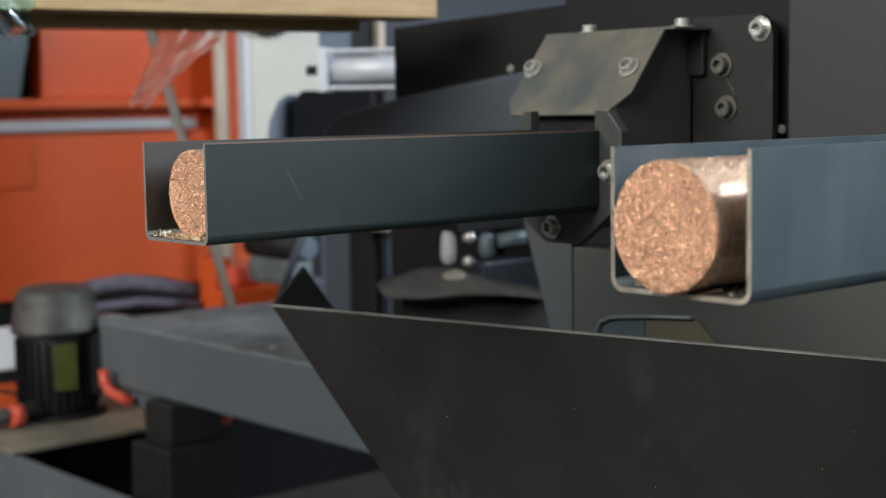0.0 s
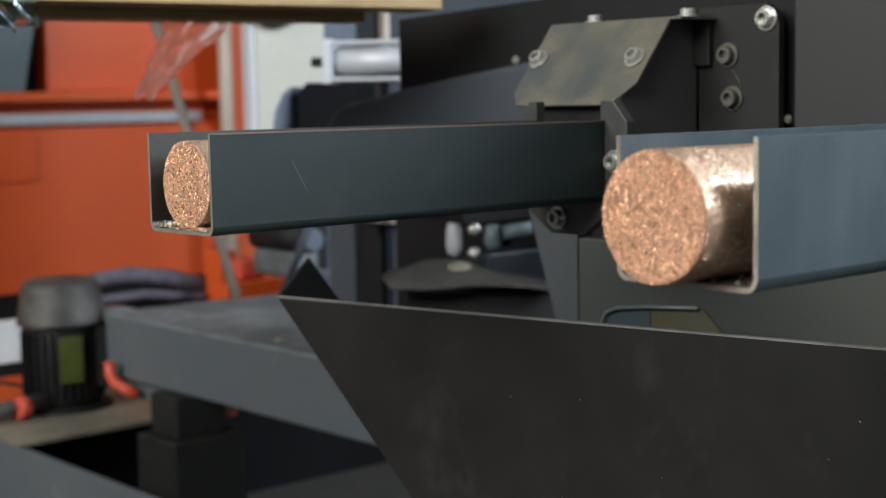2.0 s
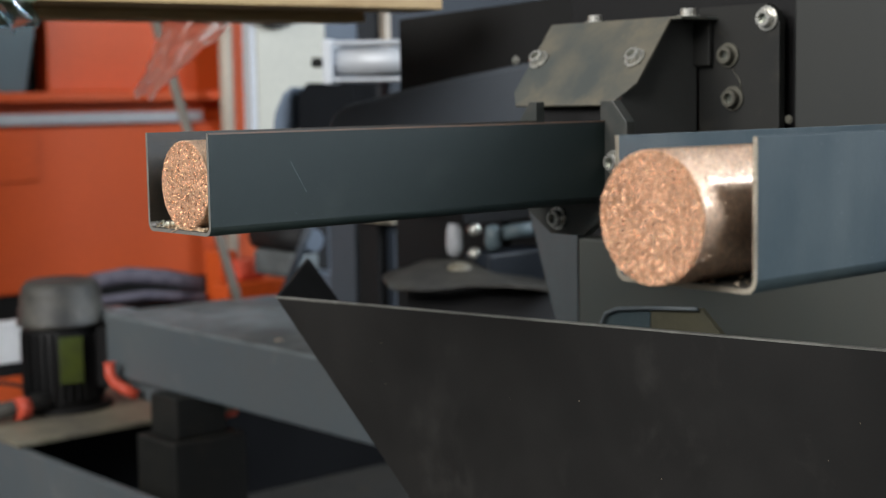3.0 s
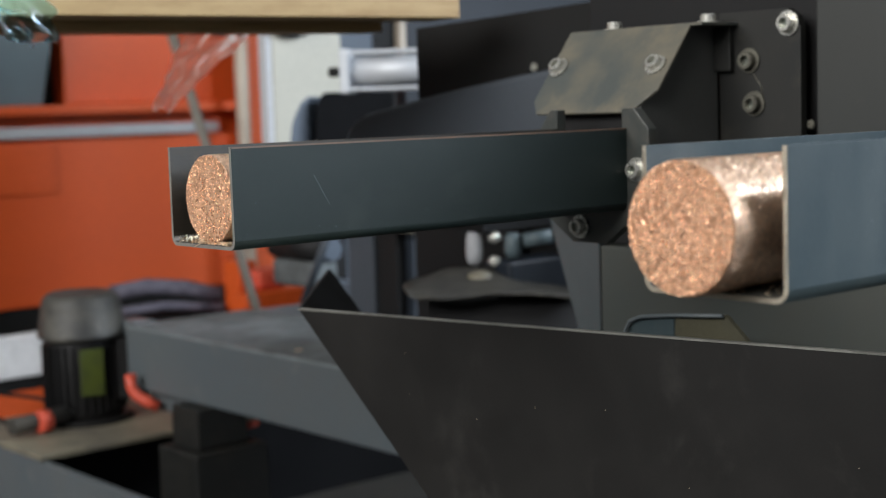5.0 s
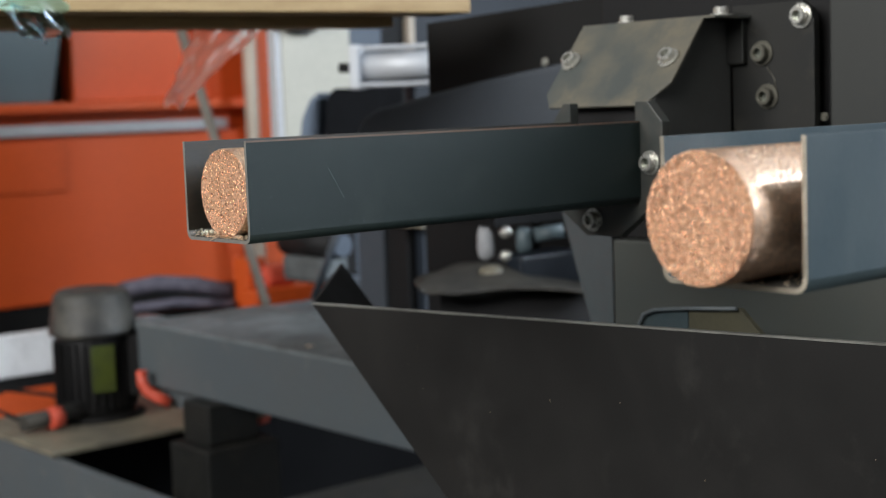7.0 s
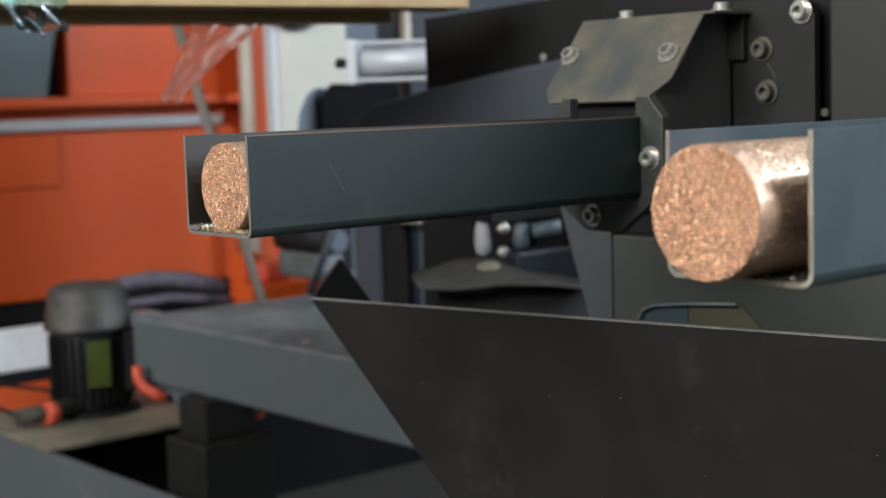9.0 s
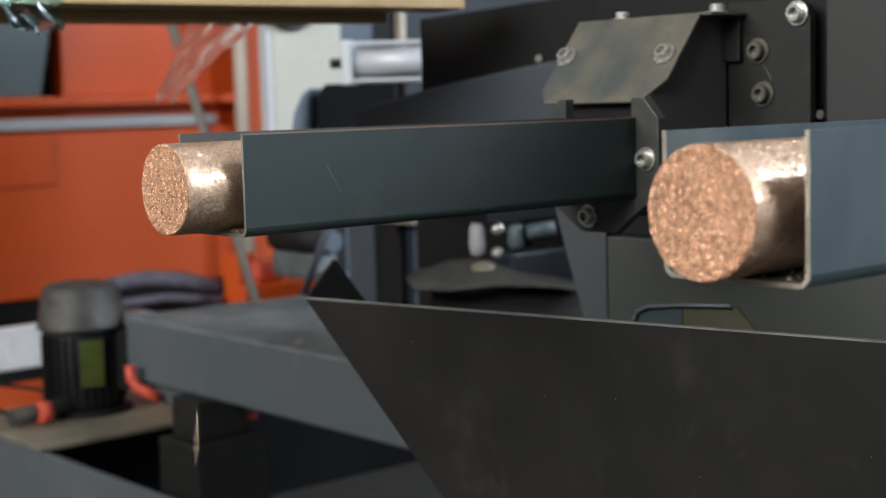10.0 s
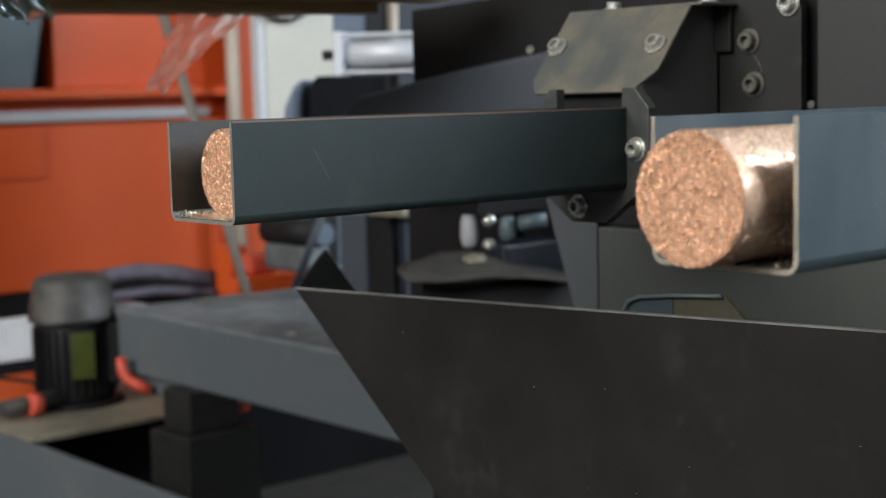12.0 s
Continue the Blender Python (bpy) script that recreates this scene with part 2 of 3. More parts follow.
def lathe(profile, sides=40):
    """A turned body round the z axis from (radius, height) pairs."""
    bm = bmesh.new()
    rings = [[bm.verts.new((r * math.cos(2 * math.pi * k / sides), r * math.sin(2 * math.pi * k / sides), z)) for k in range(sides)]
             for r, z in profile]
    for lower, upper in zip(rings, rings[1:]):
        for k in range(sides):
            bm.faces.new((lower[k], lower[k - 1], upper[k - 1], upper[k]))
    bm.faces.new(rings[0])
    bm.faces.new(rings[-1])
    return bm


def tube_path(points, radius, sides=10):
    bm = bmesh.new()
    rings = []
    pts = [Vector(p) for p in points]
    for i, p in enumerate(pts):
        d = (pts[min(i + 1, len(pts) - 1)] - pts[max(i - 1, 0)]).normalized()
        q = d.to_track_quat("Z", "Y")
        rings.append([bm.verts.new(p + q @ Vector((radius * math.cos(2 * math.pi * k / sides), radius * math.sin(2 * math.pi * k / sides), 0)))
                      for k in range(sides)])
    for a, b in zip(rings, rings[1:]):
        for k in range(sides):
            bm.faces.new((a[k], a[k - 1], b[k - 1], b[k]))
    bm.faces.new(rings[0])
    bm.faces.new(rings[-1])
    return bm


def screw(parent, at, way, r=0.0082, label="zinc-plated hexagon socket screw", steel=None):
    """A socket head cap screw with its washer; its head points along way."""
    q = Vector(way).to_track_quat("Z", "Y").to_matrix().to_4x4()
    bm = bmesh.new()
    s = 28
    rings = []
    for rr, z in ((r * 0.94, 0.002), (r, 0.0028), (r, r * 1.0), (r * 0.9, r * 1.12), (r * 0.58, r * 1.12), (r * 0.58, r * 0.5)):
        rings.append([bm.verts.new((rr * math.cos(2 * math.pi * k / s), rr * math.sin(2 * math.pi * k / s), z)) for k in range(s)])
    for a, b in zip(rings, rings[1:]):
        for k in range(s):
            bm.faces.new((a[k], a[k - 1], b[k - 1], b[k]))
    bm.faces.new(rings[0])
    floor_face = bm.faces.new(rings[-1])
    floor_face.material_index = 1
    bm.transform(Matrix.Translation(at) @ q)
    head = part("screw", bm, [steel or STEEL, SOCKET], parent, label, smooth=False)
    bm = bmesh.new()
    outer = [(r * 1.42, 0), (r * 1.42, 0.0018), (r * 0.8, 0.0018), (r * 0.8, 0)]
    rings = [[bm.verts.new((rr * math.cos(2 * math.pi * k / s), rr * math.sin(2 * math.pi * k / s), z + 0.0002)) for k in range(s)] for rr, z in outer]
    for a, b in zip(rings, rings[1:] + rings[:1]):
        for k in range(s):
            bm.faces.new((a[k], a[k - 1], b[k - 1], b[k]))
    bm.transform(Matrix.Translation(at) @ q)
    part("washer", bm, steel or STEEL, head)
    return head


# ---- the hall ----
FLOOR = -1.0
bm = boxed(-5.2, 6.7, -6.2, 8.7, FLOOR - 0.2, FLOOR)
tagged(finish("floor", bm, CONCRETE), "grey worn concrete workshop floor", "floor", kind="structure")
bm = boxed(-5.2, 6.7, -6.2, 8.7, 6.0, 6.2)
tagged(finish("ceiling", bm, ROOFING), "grey sheet ceiling of the workshop hall", "ceiling", kind="structure")


def wall_with_window(name, fixed, lo, hi, w0, w1, z0, z1, along_x):
    bm = bmesh.new()
    a, b = fixed
    for u0, u1, v0, v1 in ((lo, w0, FLOOR, 6), (w1, hi, FLOOR, 6), (w0, w1, FLOOR, z0), (w0, w1, z1, 6)):
        if v1 - v0 > 0.01:
            box(bm, u0, u1, a, b, v0, v1) if along_x else box(bm, a, b, u0, u1, v0, v1)
    tagged(finish(name, bm, PLASTER), "painted plaster hall wall with a window opening", "wall", kind="structure")


wall_with_window("wall_east", (6.4, 6.6), -6, 8.5, -4.6, -1.8, 2.3, 5.3, False)
wall_with_window("wall_west", (-5.1, -4.9), -6, 8.5, -2.4, 3.4, 1.5, 4.3, False)
wall_with_window("wall_south", (-6.1, -5.9), -4.9, 6.4, 2.8, 5.6, 1.9, 4.7, True)
tagged(finish("wall_north", boxed(-4.9, 6.4, 8.5, 8.7, FLOOR, 6), PLASTER), "painted plaster hall wall", "wall", kind="structure")

# ---- discharge channels ----
WIDE, HIGH, SHEET = 0.095, 0.080, 0.0028


def channel_profile(length):
    """An open-topped U of bent sheet along x, from x = 0."""
    r, t = 0.0075, SHEET
    outer, inner = [(0, HIGH)], [(t, HIGH)]
    for k in range(7):
        a = math.pi + k * math.pi / 12
        outer.append((r + r * math.cos(a), r + r * math.sin(a)))
        inner.append((r + (r - t) * math.cos(a), r + (r - t) * math.sin(a)))
    line = outer + [(WIDE - y, z) for y, z in reversed(outer)]
    back = inner + [(WIDE - y, z) for y, z in reversed(inner)]
    bm = bmesh.new()
    n = len(line)
    ring = line + back[::-1]
    ends = []
    for x in (0, length):
        ends.append([bm.verts.new((x, y, z)) for y, z in ring])
    m = len(ring)
    for k in range(m):
        f = bm.faces.new((ends[0][k], ends[0][(k + 1) % m], ends[1][(k + 1) % m], ends[1][k]))
        if k in (n - 1, m - 1):
            f.material_index = 2
        elif k >= n:
            f.material_index = 4 if k == n + n // 2 - 1 else 3
        f.smooth = k not in (0, n - 2, n - 1, n, m - 2, m - 1) and k != n // 2 - 1
    for e in ends:
        for k in range(n - 1):
            f = bm.faces.new((e[k], e[k + 1], e[m - 2 - k], e[m - 1 - k]))
            f.material_index = 1
    return bm


def discharge_channel(at, label, paint, edge, rim, inside, bottom, flange):
    ch = thing("discharge_channel", label, "channel", at, group="discharge channels of the press")
    part("trough", channel_profile(0.448), [paint, edge, rim, inside, bottom], ch, "bent sheet trough with bare cut edges")
    y0, y1, z0, z1, c = flange
    outline = [(0.448, 0.030, z0), (0.448, 0.075, z0), (0.448, y1, z0 + c), (0.448, y1, z1 - 0.028), (0.448, y1 - 0.022, z1),
               (0.448, 0.094, z1), (0.448, 0.094, 0.070), (0.448, 0.006, 0.070), (0.448, 0.006, z1), (0.448, y0 + 0.018, z1), (0.448, y0, z1 - 0.02), (0.448, y0, 0.008)]
    part("flange", slab(outline, (0.012, 0, 0)), FLANGE_PAINT, ch, "octagonal mounting flange", bevel=0.0008)
    screw(ch, (0.448, y0 + 0.015, 0.040), (-1, 0, 0))
    screw(ch, (0.448, 0.064, z0 + 0.016), (-1, 0, 0))
    screw(ch, (0.448, y1 - 0.015, 0.040), (-1, 0, 0))
    return ch


RIGHT_Y, LEFT_Y, LEFT_Z = 0.0, 0.5138, -0.0012
right_channel = discharge_channel((0, RIGHT_Y, 0), "slate-grey steel discharge channel holding a copper briquette", GREY_PAINT, RAW_EDGE, WORN, GREY_PAINT, RUBBED, (-0.028, 0.126, -0.034, 0.099, 0.035))
left_channel = discharge_channel((0.0018, LEFT_Y, LEFT_Z), "dark green-grey textured steel discharge channel with copper shavings", POWDER, LEFT_EDGE, RIM, RUBBED, RUBBED, (-0.028, 0.126, -0.034, 0.099, 0.035))
part("scratch", rodded((0.0766, -0.0001, 0.0552), (0.0913, -0.0001, 0.0304), 0.00012, sides=5), WORN, left_channel, "fine pale scratch")
part("rust_line", boxed(0.0005, 0.4475, -0.0003, 0.0003, HIGH - 0.0012, HIGH + 0.0002), RIM, left_channel, "rust-brown line along the bare rim")

# ---- copper briquettes ----
RADIUS = 0.0355


def chip(bm, at, normal, turn, length, width, height, curl, rng):
    """One curled metal chip: a small ridged ribbon lying on the surface."""
    n = normal.normalized()
    t = n.orthogonal().normalized()
    t = (Matrix.Rotation(turn, 3, n) @ t).normalized()
    s = n.cross(t)
    rows = []
    for k in range(4):
        u = k / 3 - 0.5
        w = width * (0.55 if k in (0, 3) else 1.0) * 0.5
        c = at + t * (u * length) + s * (curl * length * (u * u - 0.1)) + n * (height * (0.25 if k in (0, 3) else 1.0))
        rows.append((bm.verts.new(c - s * w - n * height * 1.3), bm.verts.new(c), bm.verts.new(c + s * w - n * height * 1.3)))
    for a, b in zip(rows, rows[1:]):
        for k in (0, 1):
            bm.faces.new((a[k], a[k + 1], b[k + 1], b[k])).smooth = True


def chips_on_end(end, way, count, rng):
    bm = bmesh.new()
    for _ in range(count):
        r, a = RADIUS * 0.985 * math.sqrt(rng.random()), rng.random() * 2 * math.pi
        tilt = Vector((way, rng.gauss(0, 0.44), rng.gauss(0, 0.44)))
        chip(bm, Vector((end + way * rng.uniform(-0.0002, 0.0004), r * math.cos(a), r * math.sin(a))), tilt, rng.random() * 6.3,
             rng.uniform(0.0009, 0.0024), rng.uniform(0.00026, 0.0005), rng.uniform(0.00012, 0.00028), rng.uniform(-0.6, 0.6), rng)
    return bm


def briquette(label, length, seed):
    """A pressed cylinder along x with the chips of its wall and of its two ends."""
    rng = random.Random(seed)
    b = thing("copper_briquette", label, "briquette", group="copper briquettes")
    bm = bmesh.new()
    sides, steps = 96, 24
    rings = []
    for i in range(steps + 1):
        edge = min(i, steps - i)
        x = length * i / steps if edge == 0 or edge > 1 else (0.0011 if i == 1 else length - 0.0011)
        ring = []
        for k in range(sides):
            a = 2 * math.pi * k / sides
            r = RADIUS * (0.98 if edge == 0 else 0.994) + 0.00035 * noise.noise(Vector((x * 400, math.cos(a) * 14, math.sin(a) * 14 + seed)))
            ring.append(bm.verts.new((x, r * math.cos(a), r * math.sin(a))))
        rings.append(ring)
    for p, q in zip(rings, rings[1:]):
        for k in range(sides):
            bm.faces.new((p[k], p[k - 1], q[k - 1], q[k]))
    bm.faces.new(rings[0])
    bm.faces.new(rings[-1])
    part("core", bm, COPPER_WALL, b, smooth=True)
    bm = bmesh.new()
    for _ in range(38000):
        a, x = rng.random() * 2 * math.pi, rng.uniform(0.0005, length - 0.0005)
        n = Vector((rng.gauss(0, 0.27), math.cos(a) + rng.gauss(0, 0.27), math.sin(a) + rng.gauss(0, 0.27)))
        r = RADIUS + rng.uniform(-0.0003, 0.0001)
        chip(bm, Vector((x, r * math.cos(a), r * math.sin(a))), n, rng.random() * 6.3,
             rng.uniform(0.0008, 0.0019), rng.uniform(0.00028, 0.0006), rng.uniform(0.0001, 0.0002), rng.uniform(-0.5, 0.5), rng)
    tagged(part("burnished_wall", bm, COPPER_WALL, b, "shiny wall of flattened chips"), kind="stuff")
    tagged(part("broken_end", chips_on_end(0.0, -1, 13000, rng), COPPER, b, "rough end of curled chips"), kind="stuff")
    tagged(part("rear_end", chips_on_end(length, 1, 900, rng), COPPER, b, "rough end of curled chips"), kind="stuff")
    return b


near_briquette = briquette("pressed copper chip briquette protruding from the slate-grey channel", 0.11, 3)
first_briquette = briquette("pressed copper chip briquette pushed out and dropping off the channel", 0.085, 7)
next_briquette = briquette("pressed copper chip briquette following inside the dark channel", 0.085, 11)


def shavings(label, at, count, spread, seed):
    rng = random.Random(seed)
    bm = bmesh.new()
    for _ in range(count):
        x = rng.uniform(0.0005, spread)
        y = rng.uniform(0.007, WIDE - 0.007)
        z = SHEET + 0.0006 + rng.random() ** 2 * 0.003 * (1.2 if y > 0.05 else 0.6)
        chip(bm, Vector((x, y, z)), Vector((rng.gauss(0, 0.5), rng.gauss(0, 0.5), 1)), rng.random() * 6.3,
             rng.uniform(0.0012, 0.0042), rng.uniform(0.0004, 0.001), rng.uniform(0.0002, 0.0005), rng.uniform(-0.9, 0.9), rng)
    ob = tagged(finish("copper_shavings", bm, BRASS_BITS), label, "shavings", kind="stuff")
    ob.location = at
    return ob


shavings("loose copper and brass shavings on the channel floor", (0.0018, LEFT_Y, LEFT_Z), 1100, 0.05, 5)
shavings("loose copper shavings on the slate-grey channel floor", (0, RIGHT_Y, 0), 160, 0.10, 6)

rng = random.Random(31)
bm = bmesh.new()
for _ in range(26):
    at = Vector((rng.uniform(0.001, 0.016), rng.uniform(0.070, 0.090), SHEET + 0.002 + rng.random() * 0.003))
    chip(bm, at, Vector((rng.gauss(0, 1), rng.gauss(0, 1), 0.6)), rng.random() * 6.3, rng.uniform(0.002, 0.0045), rng.uniform(0.001, 0.0022), 0.0004, rng.uniform(-0.7, 0.7), rng)
tagged(finish("metal_flakes", bm, PALE_FLAKE), "pale curled metal flakes on the copper shavings", "flakes", kind="stuff").location = (0.0018, LEFT_Y, LEFT_Z)

# ---- collecting hopper ----
hopper = thing("collecting_hopper", "dark sheet-steel collecting hopper with a bare top edge", "hopper")
TIP, END = Vector((0.30, 0.864, -0.110)), Vector((0.30, -0.75, -0.044))
down = Vector((0.0, -0.218, -0.176)) * 2.6
outline = [TIP, END, Vector((END.x, END.y, FLOOR)), Vector((TIP.x, (TIP + down).y, FLOOR)), TIP + down]
part("front_panel", slab(outline, (0.004, 0, 0)), HOPPER, hopper, "dark front panel, faintly scratched")
bm = slab([TIP + Vector((-0.0006, 0, 0.0004)), END + Vector((-0.0006, 0, 0.0004)), END + Vector((-0.0006, 0, -0.0013)), TIP + Vector((-0.0006, 0, -0.0013))], (0.005, 0, 0))
part("top_edge", bm, HOPPER_EDGE, hopper, "bare cut steel edge")
BACK = Vector((0.502, 1.08, -0.100))
outline = [TIP + Vector((0.004, 0, 0)), BACK, BACK + down, TIP + down + Vector((0.004, 0, 0))]
part("end_panel", slab(outline, (-0.002, 0.003, 0)), BLACK, hopper, "black sloping end panel")

# ---- cover plate over the press outlet ----
guard = thing("cover_plate", "bent dusty dark cover plate bolted over the outlet", "cover plate")
low, high = Vector((0.485, 0, 0.094)), Vector((0.555, 0, 0.181))
up = (high - low).normalized()
slope = (high - low).length
facing = Vector((-up.z, 0, up.x))


def on_cover(y, s):
    return low + up * s + Vector((0, y, 0))


outline = [on_cover(*p) for p in ((0.674, 0), (0.541, 0), (0.519, 0.028), (0.519, slope), (0.688, slope), (0.688, 0.018))]
part("sloping_face", slab(outline, -facing * 0.003), DUSTY, guard, "dusty sloping face with stained paint", bevel=0.0006)
bm = slab([(0.5545, 0.505, 0.1815), (0.63, 0.505, 0.1815), (0.63, 0.688, 0.1815), (0.5545, 0.688, 0.1815)], (0, 0, -0.003))
part("top_flange", bm, DUSTY, guard, "horizontal top flange", bevel=0.0006)
screw(guard, on_cover(0.676, slope * 0.55) + facing * 0.0005, facing)
screw(guard, on_cover(0.537, slope * 0.52) + facing * 0.0005, facing)
screw(guard, (0.59, 0.655, 0.1818), (0, 0, 1))
screw(guard, (0.59, 0.525, 0.1818), (0, 0, 1))

# ---- the press itself ----
press = thing("briquetting_press", "dark grey painted briquetting press with bolted plates", "press")
bm = slab([(0.625, 0.419, -0.06), (0.625, -0.12, -0.06), (0.625, -0.12, 0.31), (0.625, 0.419, 0.31)], (0.9, 0, 0))
part("main_body", bm, MACHINE, press, "dark grey body with a flat front", bevel=0.002)
outline = [(0.613, 0.429, -0.06), (0.613, 0.429, 0.172), (0.613, 0.433, 0.184), (0.613, 0.444, 0.192), (0.613, 0.53, 0.192), (0.613, 0.53, -0.06)]
part("bolted_plate", slab(outline, (0.010, 0, 0)), PLATE, press, "bolted plate with a rounded corner", bevel=0.0008)
part("outlet_housing", boxed(0.64, 1.3, 0.428, 0.74, -0.06, 0.32), BLACK, press, "black outlet housing", bevel=0.002)
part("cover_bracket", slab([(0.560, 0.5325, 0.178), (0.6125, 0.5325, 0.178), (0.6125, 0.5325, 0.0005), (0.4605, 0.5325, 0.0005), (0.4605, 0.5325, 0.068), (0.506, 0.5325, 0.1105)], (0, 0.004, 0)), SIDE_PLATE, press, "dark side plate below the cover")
part("outlet_neck", boxed(0.4605, 0.6125, 0.537, 0.60, -0.02, 0.06), BLACK, press, "black outlet neck")
part("outlet_neck", boxed(0.4605, 0.6245, 0.01, 0.085, -0.02, 0.09), BLACK, press, "black outlet neck")
# plate and block added in black so the enclosed slot reads as deep shade
part("outlet_shade", boxed(0.500, 0.503, 0.537, 0.66, 0.0605, 0.098), BLACK, press, "black plate added for the shade behind the outlet slot")
part("outlet_block", boxed(0.575, 0.6125, 0.537, 0.63, 0.0605, 0.10), BLACK, press, "black block added for the dark outlet recess")
part("angle_lug", boxed(0.605, 0.612, 0.510, 0.531, 0.132, 0.1782), PLATE, press, "black angle lug", bevel=0.001)
screw(press, (0.613, 0.443, 0.177), (-1, 0, 0), 0.0088)
screw(press, (0.613, 0.491, 0.142), (-1, 0, 0), 0.009, "dusty hexagon socket screw", DULL)
screw(press, (0.613, 0.485, 0.098), (-1, 0, 0), 0.009, "dusty hexagon socket screw", DULL)
screw(press, (0.624, 0.424, 0.076), (-1, 0, 0), 0.003, "small dusty screw", DULL)
outline = [(0.62, 0.712, FLOOR), (0.62, -0.12, FLOOR), (0.62, -0.12, -0.0605), (0.62, 0.712, -0.0605)]
part("lower_panel", slab(outline, (0.5, 0, 0)), LOWER, press, "greenish dark lower panel", bevel=0.002)
outline = [(0.6205, 0.714, -0.30), (0.6205, 0.714, -0.04), (0.71, 0.885, -0.04), (0.71, 0.88, -0.055), (0.64, 0.722, -0.30)]
part("gusset", slab(outline, (0.02, 0.01, 0)), GUSSET, press, "slate-grey triangular gusset", bevel=0.001)

part("weld_line", tube_path([(0.6125, 0.486, 0.128), (0.6125, 0.477, 0.116), (0.6125, 0.474, 0.104)], 0.0006, 6), DULL, press, "pale worn weld line", smooth=True)

# rear part of the press
part("rear_plate", slab([(0.95, 1.43, -0.02), (0.95, 1.43, 0.236), (0.95, 0.70, 0.262), (0.95, 0.70, -0.02)], (0.012, 0, 0)), REAR, press, "large dark rear plate", bevel=0.001)
screw(press, (0.95, 1.151, 0.160), (-1, 0, 0), 0.0045)
profile = [(1.579, -0.03), (1.577, 0.053), (1.569, 0.070), (1.552, 0.086), (1.527, 0.096), (1.468, 0.105), (1.379, 0.119), (1.242, 0.137), (1.129, 0.150), (1.047, 0.158), (0.72, 0.200), (0.72, -0.03)]
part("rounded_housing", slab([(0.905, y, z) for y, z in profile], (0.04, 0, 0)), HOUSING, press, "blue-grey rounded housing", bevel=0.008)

# ---- pneumatic cylinder ----
cyl = thing("pneumatic_cylinder", "silver aluminium pneumatic cylinder with square end caps", "cylinder")
cx, cy, cz = 1.24, 2.0, 0.185
d = Vector((0.66, -0.75, 0.0)).normalized()
c0 = Vector((cx, cy, cz))
part("barrel", rodded(c0, c0 + d * 0.22, 0.030, sides=32), ALUMINIUM, cyl, "round silver barrel", smooth=True)
for s in (-0.014, 0.20):
    bm = boxed(-0.044, 0.044, -0.046, 0.046, 0, 0.02)
    bm.transform(Matrix.Translation(c0 + d * s) @ d.to_track_quat("Z", "Y").to_matrix().to_4x4())
    part("end_cap", bm, ALUMINIUM, cyl, "square end cap", bevel=0.003)
side = d.cross(Vector((0, 0, 1)))
for u in (-1, 1):
    for v in (-1, 1):
        o = c0 + side * 0.036 * u + Vector((0, 0, 0.038 * v))
        part("tie_rod", rodded(o, o + d * 0.21, 0.0045, sides=10), ALUMINIUM, cyl)
part("port_fitting", rodded(c0 - d * 0.014, c0 - d * 0.045, 0.010, sides=6), BLACK, cyl, "black hose fitting")

# ---- cream cabinet ----
cabinet = thing("control_cabinet", "cream enamelled steel control cabinet", "cabinet")
part("body", boxed(1.7225, 1.965, 3.0, 3.04, -0.12, 0.9), CREAM, cabinet, bevel=0.006)
part("side_trim", boxed(1.702, 1.722, 3.003, 3.043, -0.12, 0.9), PALE_BAR, cabinet, "grey side trim", bevel=0.003)
part("plinth", boxed(1.88, 1.96, 3.005, 3.035, FLOOR, -0.1205), BLACK, cabinet, "black set-back plinth")
part("cable", tube_path([(1.66 + 0.03 * k, 2.985, 0.37 - 0.05 * math.sin(math.pi * k / 8)) for k in range(9)], 0.007), BLACK, cabinet, "grey looping cable", smooth=True)

# ---- steel base frame with its levelling foot ----
table = thing("machine_bed", "slate-grey welded steel machine bed with a dusty top", "machine bed")
bm = bmesh.new()
box(bm, 1.07, 1.42, 0.9, 2.72, -0.55, -0.40)
part("front_beam", bm, BED_PAINT, table, "deep slate-grey front beam", bevel=0.006)
part("worn_edge", boxed(1.069, 1.075, 0.9, 2.715, -0.4035, -0.3995), WORN, table, "pale worn paint edge")
part("grimy_top", boxed(1.078, 1.415, 0.9, 2.715, -0.3998, -0.3985), GRIME, table, "grimy dusty top sheet")
part("rear_beam", boxed(1.56, 1.72, 0.9, 2.72, -0.55, -0.402), BED_PAINT, table, bevel=0.006)
part("cross_beam", boxed(1.4205, 1.5595, 2.50, 2.72, -0.55, -0.402), BED_PAINT, table, bevel=0.006)
part("lug", boxed(1.09, 1.16, 2.7205, 2.82, -0.43, -0.395), BED_PAINT, table, "small projecting lug", bevel=0.008)
# added sheet: the dark under the bed as black colour
part("underside_shade", boxed(1.6005, 2.6, 2.95, 2.99, FLOOR, -0.551), MATT, table, "black sheet standing in for the dark below the bed")
part("lower_flange", boxed(1.10, 1.20, 2.4555, 2.66, -0.60, -0.5505), BED_PAINT, table, "slate-grey flange below the beam", bevel=0.003)
part("plug_stem", rodded((1.35, 2.615, -0.66), (1.35, 2.615, -0.5505), 0.006), BLACK, table, "black plug stem")
part("plug", rodded((1.335, 2.615, -0.670), (1.365, 2.615, -0.670), 0.013), ORANGE_PLASTIC, table, "orange-red plug", smooth=True)
foot = thing("levelling_foot", "dark steel levelling foot below the machine bed", "machine foot")
part("pedestal", boxed(1.035, 1.165, 2.34, 2.455, -0.6445, -0.551), PLATE, foot, "square dark pedestal", bevel=0.004)
